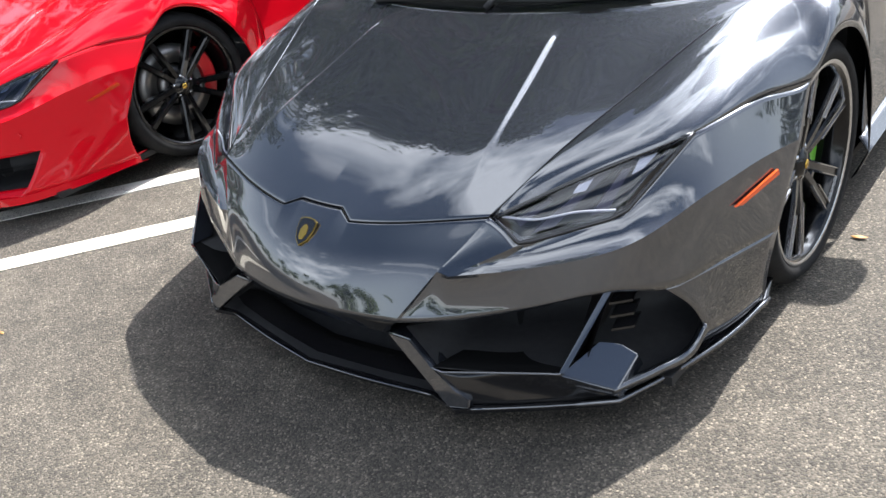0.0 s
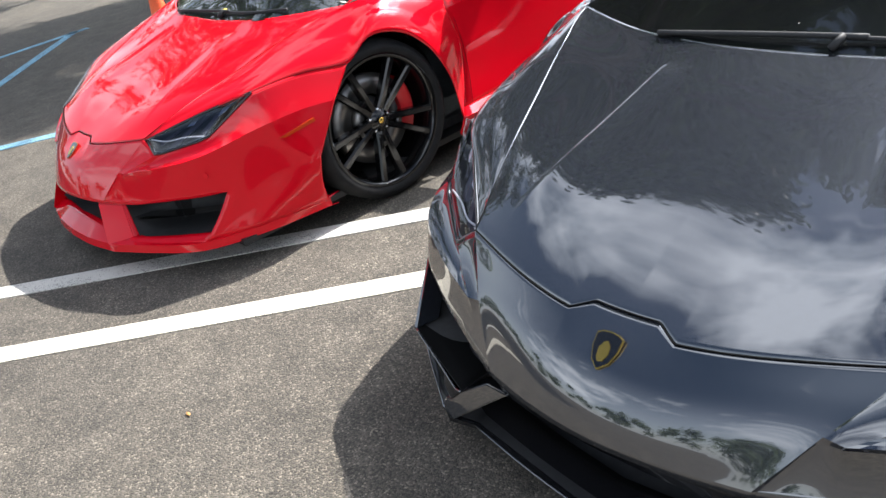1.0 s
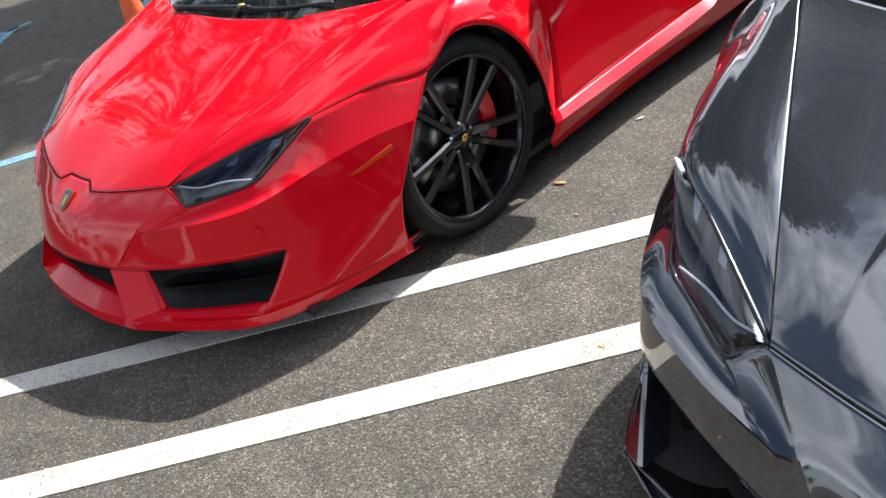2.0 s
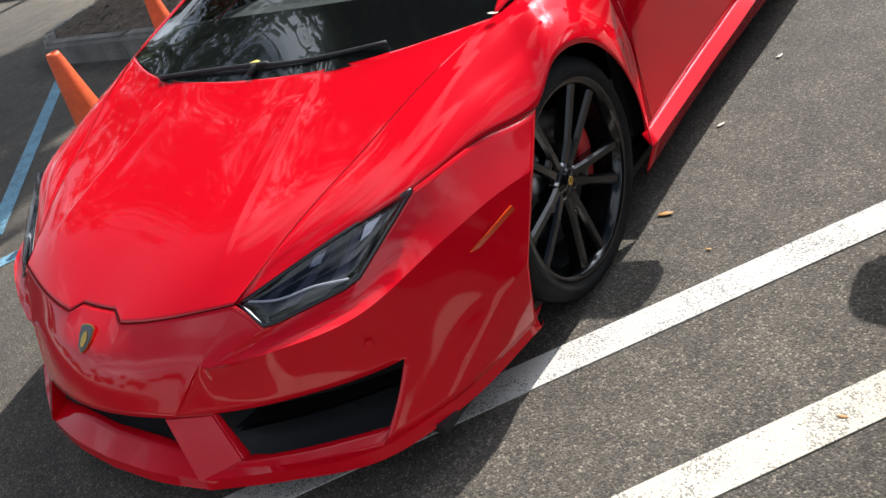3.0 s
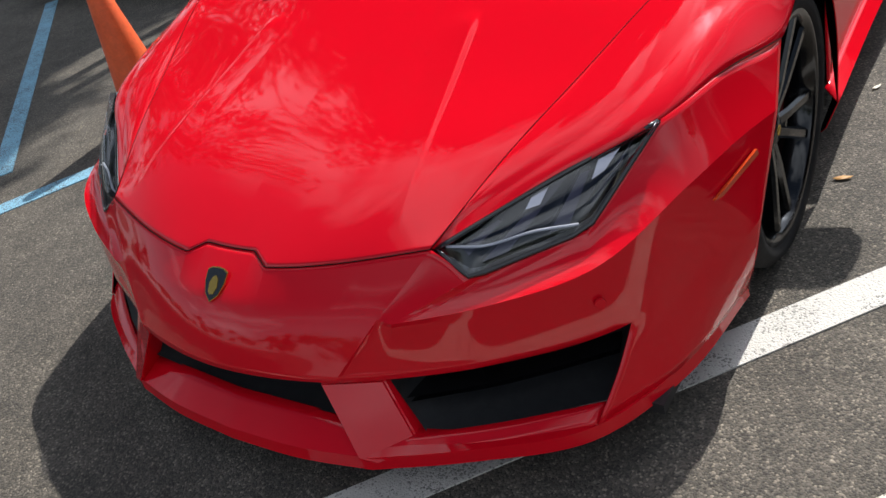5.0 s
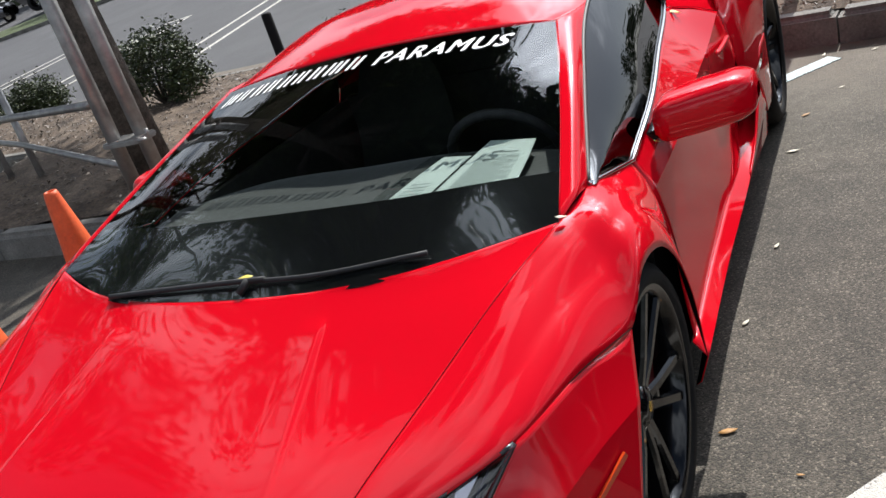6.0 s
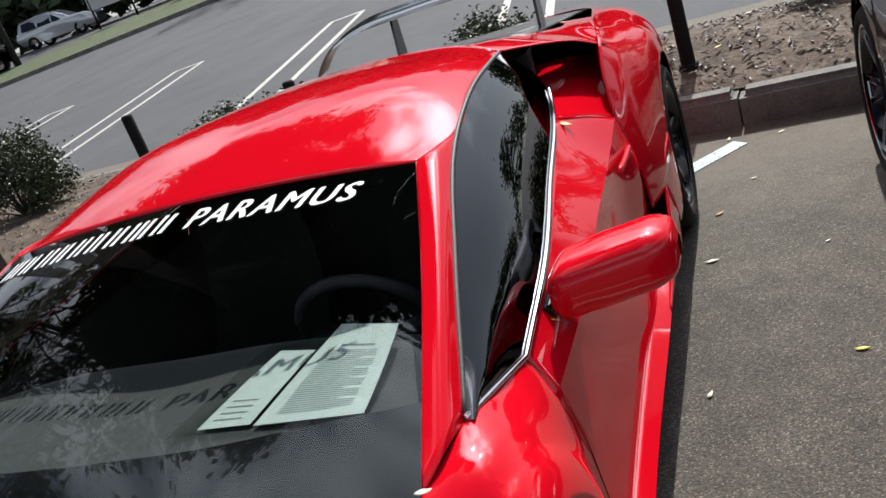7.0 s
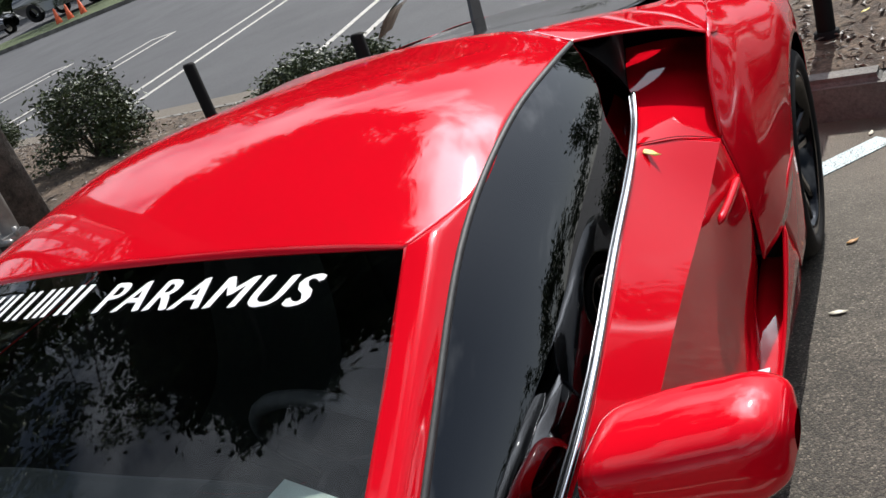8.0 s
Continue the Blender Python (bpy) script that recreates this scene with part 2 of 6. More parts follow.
def fair(rows, nu, nv, du=3, dv=3, middle=False):
    """Like loft, but one fair polynomial surface inside, meeting the border curves exactly; middle: mirrored at the first column."""
    rows = np.array(rows, float)
    nr, nc = rows.shape[:2]
    us = np.r_[0, np.cumsum(np.linalg.norm(np.diff(rows, axis=1), axis=2).mean(0))]
    vs = np.r_[0, np.cumsum(np.linalg.norm(np.diff(rows, axis=0), axis=2).mean(1))]
    us, vs = us / us[-1], vs / vs[-1]
    def fine(k, n):
        return np.concatenate([k[i] + (k[i + 1] - k[i]) * np.arange(n) / n for i in range(len(k) - 1)] + [k[-1:]])
    fu, fv = fine(us, nu), fine(vs, nv)
    du, dv = (du if middle else min(du, nc - 1)), min(dv, nr - 1)
    base = lambda u, v: np.array([u**i * v**j for i in range(du + 1) for j in range(dv + 1)])
    A = np.array([base(u, v) for v in vs for u in us])
    w = np.array([3.0 if (i in (0, nc - 1) or j in (0, nr - 1)) else 1.0 for j in range(nr) for i in range(nc)])
    aim = rows.reshape(-1, 3)
    if middle:
        A = np.concatenate([A, [base(-u, v) for v in vs for u in us]])
        w, aim = np.r_[w, w], np.concatenate([aim, aim * (-1, 1, 1)])
    co = np.linalg.lstsq(A * w[:, None], aim * w[:, None], rcond=None)[0]
    g = np.array([[base(u, v) @ co for u in fu] for v in fv])
    along = (lambda p: sweep(p, nu, True)) if middle else (lambda p: spline(p, nu))
    top, bot = along(rows[0]) - g[0], along(rows[-1]) - g[-1]
    lef, rig = (sweep if middle else spline)(rows[:, 0], nv) - g[:, 0], spline(rows[:, -1], nv) - g[:, -1]
    U, V = fu[None, :, None], fv[:, None, None]
    return (g + (1 - V) * top[None] + V * bot[None] + (1 - U) * lef[:, None] + U * rig[:, None]
            - (1 - U) * (1 - V) * top[0] - U * (1 - V) * top[-1] - (1 - U) * V * bot[0] - U * V * bot[-1])


def add_grid(bm, g, flip=False, mirror=False, mi=0):
    """Adds the grid's faces; mirror adds the other half too."""
    for sign in ((1, -1) if mirror else (1,)):
        vs = [[bm.verts.new((sign * p[0], p[1], p[2])) for p in row] for row in g]
        for a, b in zip(vs, vs[1:]):
            for i in range(len(a) - 1):
                q = [a[i], a[i + 1], b[i + 1], b[i]]
                if flip != (sign < 0):
                    q.reverse()
                try:
                    bm.faces.new(q).material_index = mi
                except ValueError:
                    pass


def sided(g, side):
    return g * np.array([side, 1, 1])



def tube(bm, pts, r, sides=6, closed=False, caps=True):
    pts = [Vector(p) for p in pts]
    n = len(pts)
    rings = []
    up = Vector((0.13, 0.21, 0.97))
    for i, p in enumerate(pts):
        a, b = pts[i - 1] if (i or closed) else p, pts[(i + 1) % n] if (i < n - 1 or closed) else p
        d = (b - a).normalized() if (b - a).length > 1e-9 else Vector((0, 0, 1))
        x = d.cross(up)
        if x.length < 0.1:
            x = d.cross(Vector((1, 0, 0)))
        x.normalize()
        y = d.cross(x)
        rr = r[i] if isinstance(r, (list, tuple)) else r
        rings.append([bm.verts.new(p + rr * (math.cos(k * 2 * math.pi / sides) * x + math.sin(k * 2 * math.pi / sides) * y)) for k in range(sides)])
    for i in range(n if closed else n - 1):
        a, b = rings[i], rings[(i + 1) % n]
        for k in range(sides):
            bm.faces.new((a[k], b[k], b[(k + 1) % sides], a[(k + 1) % sides]))
    if caps and not closed:
        bm.faces.new(rings[0])
        bm.faces.new(rings[-1][::-1])


def prism(bm, poly, offset, mi=0):
    """A solid between a polygon and its copy moved by offset."""
    a = [bm.verts.new(p) for p in poly]
    b = [bm.verts.new(Vector(p) + Vector(offset)) for p in poly]
    n = len(a)
    fs = [bm.faces.new(a), bm.faces.new(b[::-1])]
    for i in range(n):
        fs.append(bm.faces.new((a[i], b[i], b[(i + 1) % n], a[(i + 1) % n])))
    for f in fs:
        f.material_index = mi
    bmesh.ops.recalc_face_normals(bm, faces=fs)
    return a + b


def block(bm, lo, hi, bevel=0.0):
    vs = bmesh.ops.create_cube(bm, size=1)["verts"]
    for v in vs:
        v.co = Vector([lo[k] + (v.co[k] + 0.5) * (hi[k] - lo[k]) for k in range(3)])
    if bevel:
        es = {e for v in vs for e in v.link_edges}
        bmesh.ops.bevel(bm, geom=list(es), offset=bevel, segments=2, affect="EDGES")


def lathe(bm, profile, n=48, axis="x", mi=0):
    """Turns a profile of (along, radius) round the axis through the origin."""
    rings = []
    for k in range(n):
        c, s = math.cos(2 * math.pi * k / n), math.sin(2 * math.pi * k / n)
        ring = []
        for a, r in profile:
            ring.append(bm.verts.new((a, r * c, r * s) if axis == "x" else (r * c, r * s, a)))
        rings.append(ring)
    for k in range(n):
        a, b = rings[k], rings[(k + 1) % n]
        for i in range(len(profile) - 1):
            bm.faces.new((a[i], a[i + 1], b[i + 1], b[i])).material_index = mi


def outward(bm, centre=(0, 1.3, 0.45)):
    c = Vector(centre)
    total = 0.0
    for f in bm.faces:
        f.normal_update()
        total += f.normal.dot(f.calc_center_median() - c) * f.calc_area()
    if total < 0:
        bmesh.ops.reverse_faces(bm, faces=bm.faces)


def panel(name, grids, material, parent, label="", mirror=False, side=1, weld=0.0008, thick=0.003, angle=28.0, centre=(0, 1.3, 0.45)):
    """A body panel: smooth grids joined, with a real thickness inwards."""
    bm = bmesh.new()
    for g in grids:
        add_grid(bm, sided(g, side), side < 0, mirror)
    bmesh.ops.remove_doubles(bm, verts=bm.verts, dist=weld)
    if mirror or side > 0:
        outward(bm, centre)
    else:
        outward(bm, (-centre[0], centre[1], centre[2]))
    ob = part(name, bm, [material, GAP_AND_SHADE] if thick else material, parent, label, angle)
    if thick:
        md = ob.modifiers.new("thickness", "SOLIDIFY")
        md.thickness, md.offset, md.use_rim = thick, -1, True
        md.material_offset = 1                      # unpainted dark inner side
    return ob


def gap_line(parent, pts, side=1, r=0.0010, n=8, breaks=()):
    bm = bmesh.new()
    c = spline(pts, n, breaks)
    tube(bm, c * np.array([side, 1, 1]), r, 6)
    return part("panel_gap", bm, GAP_AND_SHADE, parent)


def tyre_mesh(bm, R, w, rim):
    h = w / 2
    prof = [(-h * 0.86, rim - 0.004), (-h * 0.98, rim + 0.010), (-h * 1.02, (rim + R) / 2), (-h * 0.97, R - 0.022), (-h * 0.86, R - 0.006), (-h * 0.55, R),
            (0, R + 0.001), (h * 0.55, R), (h * 0.86, R - 0.006), (h * 0.97, R - 0.022), (h * 1.02, (rim + R) / 2), (h * 1.0, rim + 0.012), (h * 0.95, rim + 0.004), (h * 0.86, rim - 0.004)]
    lathe(bm, prof, 64)


def spoke_bar(bm, p, q, w0, w1, x0, x1, depth, mi=0):
    """A tapered spoke on the wheel's face from p to q, given as (y, z); x is its face's place."""
    p, q = Vector((0, *p)), Vector((0, *q))
    d = (q - p).normalized()
    s = Vector((0, -d.z, d.y))
    a = [p + s * w0, p - s * w0, q - s * w1, q + s * w1]
    xs = (x0, x0, x1, x1)
    top = [bm.verts.new((x, v.y, v.z)) for x, v in zip(xs, [p + s * w0 * 0.6, p - s * w0 * 0.6, q - s * w1 * 0.6, q + s * w1 * 0.6])]
    mid = [bm.verts.new((x - 0.008, v.y, v.z)) for x, v in zip(xs, a)]
    low = [bm.verts.new((x - depth, v.y, v.z)) for x, v in zip(xs, a)]
    fs = [bm.faces.new(top), bm.faces.new(low[::-1])]
    for u, v in ((top, mid), (mid, low)):
        for i in range(4):
            fs.append(bm.faces.new((u[i], v[i], v[(i + 1) % 4], u[(i + 1) % 4])))
    for f in fs:
        f.material_index = mi
    bmesh.ops.recalc_face_normals(bm, faces=fs)


def wheel(car, x, y, R, w, side, style, turn, caliper):
    """A wheel whose face looks to the car's side; parts hang on the wheel's own empty."""
    hub = new("wheel")
    hub.parent = car
    hub.matrix_local = pose(x * side, y, R, 0, 0, 0 if side > 0 else 180) @ pose(0, 0, 0, turn, 0, 0)
    rim_r = 0.266
    bm = bmesh.new()
    tyre_mesh(bm, R, w, rim_r)
    part("tyre", bm, RUBBER, hub, angle=40)
    h = w / 2
    bm = bmesh.new()
    lathe(bm, [(-h * 0.9, rim_r), (-h * 0.9, rim_r - 0.02), (-h * 0.3, rim_r - 0.04), (h * 0.6, rim_r - 0.022), (h * 0.88, rim_r - 0.016), (h * 0.93, rim_r - 0.010), (h * 0.955, rim_r - 0.002), (h * 0.94, rim_r + 0.006)], 64)
    part("rim", bm, RIM_BLACK, hub, angle=35)
    if style == "silver":
        bm = bmesh.new()
        lathe(bm, [(h * 0.935, rim_r - 0.008), (h * 0.968, rim_r - 0.004), (h * 0.962, rim_r + 0.003)], 64)
        part("rim_edge", bm, SILVER, hub, "machined silver rim edge")
    face, inner = h * 0.86, h * 0.62
    for k in range(5):                              # twin spokes with a narrow window, bent at a third of the radius
        a = 2 * math.pi * k / 5
        bm = bmesh.new()
        at = lambda r, lat: (r * math.cos(a) - lat * math.sin(a), r * math.sin(a) + lat * math.cos(a))
        for sg in (1, -1):
            spoke_bar(bm, at(0.026, 0.008 * sg), at(0.112, 0.024 * sg), 0.017, 0.014, inner, inner + 0.014, 0.035)
            spoke_bar(bm, at(0.107, 0.0235 * sg), at(0.264, 0.054 * sg), 0.014, 0.0155, inner + 0.013, face, 0.04)
        spoke_bar(bm, at(0.256, -0.046), at(0.256, 0.046), 0.009, 0.009, face - 0.004, face - 0.004, 0.03)
        spoke_bar(bm, at(0.100, -0.016), at(0.100, 0.016), 0.014, 0.014, inner + 0.006, inner + 0.006, 0.03)
        if style == "silver":
            for sg in (1, -1):
                spoke_bar(bm, at(0.104, 0.033 * sg), at(0.262, 0.066 * sg), 0.0022, 0.0022, inner + 0.016, face + 0.003, 0.006, 1)
                spoke_bar(bm, at(0.135, 0.017 * sg), at(0.246, 0.040 * sg), 0.0020, 0.0020, inner + 0.020, face + 0.002, 0.006, 1)
            spoke_bar(bm, at(0.246, -0.040), at(0.246, 0.040), 0.0022, 0.0022, face + 0.001, face + 0.001, 0.006, 1)
        part("spoke", bm, [RIM_BLACK, SILVER], hub)
    bm = bmesh.new()
    lathe(bm, [(inner - 0.03, 0.055), (inner + 0.002, 0.05), (inner + 0.006, 0.034), (inner + 0.012, 0.030), (inner + 0.014, 0.0005)], 24)
    part("hub_cap", bm, RIM_BLACK, hub)
    bm = bmesh.new()
    lathe(bm, [(inner + 0.0145, 0.013), (inner + 0.0165, 0.012), (inner + 0.0165, 0.0005)], 16)
    part("hub_emblem", bm, GOLD, hub, "small gold hub emblem")
    for k in range(5):
        a = 2 * math.pi * (k + 0.5) / 5
        bm = bmesh.new()
        lathe(bm, [(inner - 0.02, 0.009), (inner + 0.002, 0.008), (inner + 0.005, 0.0005)], 6)
        for v in bm.verts:
            v.co.y += 0.045 * math.cos(a)
            v.co.z += 0.045 * math.sin(a)
        part("wheel_bolt", bm, SILVER, hub)
    bm = bmesh.new()
    lathe(bm, [(0.0, 0.10), (0.018, 0.10), (0.018, 0.185), (-0.012, 0.185), (-0.012, 0.10)], 48)
    lathe(bm, [(-0.02, 0.09), (0.028, 0.085), (0.034, 0.06), (0.034, 0.001)], 24)
    part("brake_disc", bm, STEEL_DISC, hub, "drilled steel brake disc")
    bm = bmesh.new()
    back = math.radians(-turn)
    ring = []
    for k in range(9):
        a = back + (math.radians(-35 + 70 * k / 8) if side > 0 else math.pi - math.radians(-35 + 70 * k / 8))
        ring.append([bm.verts.new((xx, r * math.cos(a), r * math.sin(a))) for xx, r in ((-0.03, 0.135), (0.045, 0.135), (0.052, 0.15), (0.05, 0.192), (0.03, 0.208), (-0.03, 0.208))])
    for u, v in zip(ring, ring[1:]):
        for i in range(6):
            bm.faces.new((u[i], v[i], v[(i + 1) % 6], u[(i + 1) % 6]))
    bm.faces.new(ring[0]), bm.faces.new(ring[-1][::-1])
    bmesh.ops.recalc_face_normals(bm, faces=bm.faces)
    part("brake_caliper", bm, caliper, hub, "painted brake caliper")
    return hub


# the lines of the body's left half: x to the car's left, y to the rear from the front axle, z up
CUT = [(0.487, -0.80, 0.503), (0.562, -0.593, 0.591), (0.637, -0.385, 0.659), (0.712, -0.178, 0.727), (0.787, 0.035, 0.775)]
COWL = [(0, -0.158, 0.745), (0.2, -0.157, 0.749), (0.40, -0.145, 0.757), (0.60, -0.055, 0.766), (0.787, 0.035, 0.775)]
HEADER = [(0, 0.766, 1.080), (0.2, 0.775, 1.073), (0.36, 0.788, 1.062), (0.50, 0.804, 1.047), (0.606, 0.818, 1.034)]
LAMP = [(0.491, -0.789, 0.496), (0.564, -0.802, 0.451), (0.742, -0.66, 0.487), (0.815, -0.465, 0.605)]
BELT = [(0.81, 0.20, 0.782), (0.838, 0.462, 0.720), (0.832, 0.764, 0.764), (0.785, 1.17, 0.807), (0.735, 1.58, 0.846)]
RAIL = [(0.81, 0.20, 0.782), (0.733, 0.55, 0.905), (0.664, 0.90, 1.012), (0.624, 1.25, 1.062), (0.590, 1.62, 1.060), (0.552, 1.87, 1.038)]


def notch(g, fade):
    """Draws the middle of a panel's front edge back round the emblem, fading over the next rows."""
    for j, row in enumerate(g[:fade]):
        for p in row:
            d = 0.032 * min(1.0, max(0.0, (0.122 - abs(p[0])) / 0.048)) * (1 - j / fade)
            p[1] += d
            p[2] += 0.50 * d


def hood_and_nose(car, paint):
    rows = [
        [(0, -0.905, 0.466), (0.125, -0.8985, 0.4695), (0.30, -0.8635, 0.484), CUT[0]],
        [(0, -0.70, 0.566), (0.16, -0.695, 0.569), (0.37, -0.66, 0.585), CUT[1]],
        [(0, -0.48, 0.645), (0.19, -0.475, 0.647), (0.40, -0.44, 0.652), CUT[2]],
        [(0, -0.30, 0.702), (0.20, -0.297, 0.704), (0.44, -0.255, 0.712), CUT[3]],
        [COWL[0], COWL[1], (0.47, -0.115, 0.760), CUT[4]],
    ]
    g = fair(rows, 64, 16, 4, 3, True)
    a, b = np.array((0.412, -0.775, 0)), np.array((0.320, -0.225, 0))
    d = b - a
    for row in g:                                   # the two creases: a slow rise, then a narrow step that widens to the rear
        for p in row:
            q = p * (1, 1, 0) - a
            f = np.clip(q @ d / (d @ d), 0, 1)
            off = q - f * d
            dist = np.linalg.norm(off)
            fall = 0.004 + 0.008 * f
            inner = off[0] < 0
            ends = min(1.0, f * 1.6, (1 - f) * 14)
            lift = max(0.0, 1 - dist / 0.085) ** 1.5 if inner else max(0.0, 1 - dist / fall)
            p[2] += 0.0070 * lift * ends
    notch(g, 10)
    panel("hood", [g], paint, car, mirror=True)
    for s in (1, -1):
        gap_line(car, CUT, s)
        bm = bmesh.new()
        tube(bm, [(p[0] * s, p[1], p[2] + 0.0004) for p in g[0][::4]], 0.0012, 6)
        part("panel_gap", bm, GAP_AND_SHADE, car)


def bumper_upper(car, paint, plain):
    """Nose between hood edge, lamps and intakes: a smooth centre, a ridge to each lamp, and a scooped brow under it."""
    centre = [[(0, -0.905, 0.466), (0.125, -0.8985, 0.4695), (0.30, -0.8635, 0.484), CUT[0]],
              [(0, -0.941, 0.440), (0.125, -0.934, 0.4405), (0.30, -0.897, 0.446), (0.444, -0.850, 0.449)],
              [(0, -0.981, 0.403), (0.125, -0.973, 0.4025), (0.27, -0.941, 0.400), (0.396, -0.905, 0.3965)],
              [(0, -1.016, 0.350), (0.115, -1.009, 0.3485), (0.24, -0.981, 0.344), (0.350, -0.949, 0.338)],
              [(0, -1.040, 0.285), (0.10, -1.034, 0.2845), (0.20, -1.017, 0.282), (0.303, -0.990, 0.279)]]
    cheek = [[CUT[0], LAMP[1]], [(0.444, -0.850, 0.449), (0.498, -0.854, 0.4225)], [(0.396, -0.905, 0.3965), (0.432, -0.906, 0.394)]]
    A = [LAMP[1], (0.653, -0.731, 0.469), LAMP[2], LAMP[3], (0.885, -0.28, 0.618), (0.940, -0.115, 0.602)]
    M = [(0.505, -0.861, 0.430), (0.632, -0.774, 0.437), (0.749, -0.684, 0.459), (0.846, -0.470, 0.548), (0.908, -0.305, 0.562), (0.951, -0.165, 0.552)]
    B = [(0.432, -0.906, 0.394), (0.608, -0.828, 0.416), (0.766, -0.722, 0.444), (0.872, -0.49, 0.490), (0.924, -0.33, 0.505), (0.957, -0.215, 0.500)]
    C = [(0.303, -0.990, 0.279), (0.40, -0.938, 0.269), (0.60, -0.848, 0.284), (0.809, -0.676, 0.294), (0.890, -0.48, 0.300), (0.932, -0.390, 0.300), (0.953, -0.335, 0.320)]
    if not plain:                                   # the side intakes reach higher
        C = [(0.303, -0.990, 0.279), (0.42, -0.938, 0.287), (0.60, -0.858, 0.322), (0.757, -0.757, 0.352), (0.832, -0.655, 0.318), (0.900, -0.48, 0.318), (0.953, -0.335, 0.320)]
    n = 10
    g_mid = fair(centre, 64, 5, 4, 2, True)
    notch(g_mid, 8)
    g_cheek = loft(cheek, n, 5)
    upper, lower = spline(A, n, (2, 3)), spline(B, n)
    edge = spline([LAMP[0], (0.655, -0.625, 0.556), LAMP[3], (0.885, -0.28, 0.618), (0.940, -0.115, 0.602), (0.950, 0.0, 0.668)], n)
    upper[3 * n:] = edge[2 * n:4 * n + 1]            # shares the fender's lower edge
    g_brow = np.array([upper * (1 - f) + lower * f for f in np.linspace(0, 1, 11)])
    for i, f in enumerate(np.linspace(0, 1, 11)):   # the brow is scooped
        for k in range(g_brow.shape[1]):
            depth = 0.009 * math.sin(math.pi * f) * min(1.0, k / 3) * max(0.25, min(1.0, (34 - k) / 12))
            g_brow[i, k] += np.array((-0.30, 0.58, -0.76)) * depth
    low_top, low_end = spline([(0.396, -0.905, 0.3965)] + B, n, (1,)), spline(C, n)
    g_low = np.array([low_top * (1 - f) + low_end * f for f in np.linspace(0, 1, 11)])
    g_cheek[:, 0] = g_mid[:11, -1]
    g_low[:, 0] = g_mid[10:, -1]
    g_low[0, :n + 1] = g_cheek[-1]
    g_low[0, n:] = g_brow[-1]
    inward = np.array((-0.25, 0.92, 0.28))
    for i in range(g_low.shape[0]):                 # hollowed beside the ridge, so that it stands out
        for k in range(1, 2 * n):
            g_low[i, k] += inward * 0.011 * math.sin(math.pi * (k / (2 * n)) ** 0.6) * math.sin(math.pi * i / (g_low.shape[0] - 1)) ** 0.5
    for i in range(1, g_cheek.shape[0] - 1):
        for k in range(1, n):
            g_cheek[i, k] += inward * 0.007 * math.sin(math.pi * k / n) * math.sin(math.pi * i / (g_cheek.shape[0] - 1)) ** 0.5
    grids = [g_mid, g_cheek, g_brow, g_low]
    if plain:                                       # the corner below, down to the lip, in one piece
        mid = spline([(0.796, -0.732, 0.218), (0.884, -0.540, 0.205), (0.924, -0.41, 0.205), (0.942, -0.352, 0.22)], n)
        foot = spline([(0.772, -0.806, 0.134), (0.868, -0.612, 0.134), (0.902, -0.45, 0.131), (0.917, -0.335, 0.126)], n)
        grids.append(np.array([spline([a, b, c], 4) for a, b, c in zip(low_end[3 * n:], mid, foot)]).transpose(1, 0, 2))
    panel("front_bumper", grids, paint, car, mirror=True, angle=9, weld=0.0012)
    for s in (1, -1):
        gap_line(car, [LAMP[3], (0.885, -0.28, 0.619), (0.940, -0.115, 0.603)], s)
        bm = bmesh.new()                            # parking sensor
        lathe(bm, [(0.0, 0.011), (0.003, 0.010), (0.003, 0.0005)], 14, axis="z")
        bmesh.ops.transform(bm, matrix=Matrix.Translation((0.776 * s, -0.722, 0.372)) @ Vector((0.6 * s, -0.8, 0.1)).to_track_quat("Z", "Y").to_matrix().to_4x4(), verts=bm.verts)
        part("parking_sensor", bm, paint, car)
        bm = bmesh.new()                            # side marker lamp
        mk = [(0.898, -0.452, 0.432), (0.906, -0.430, 0.428), (0.940, -0.308, 0.452), (0.939, -0.314, 0.466)]
        prism(bm, [(x * s, y, z) for x, y, z in mk], (0.005 * s, -0.002, 0))
        part("side_marker", bm, ORANGE_LENS if paint is GREY else RED_LENS, car, "slim side marker lamp")
    return C


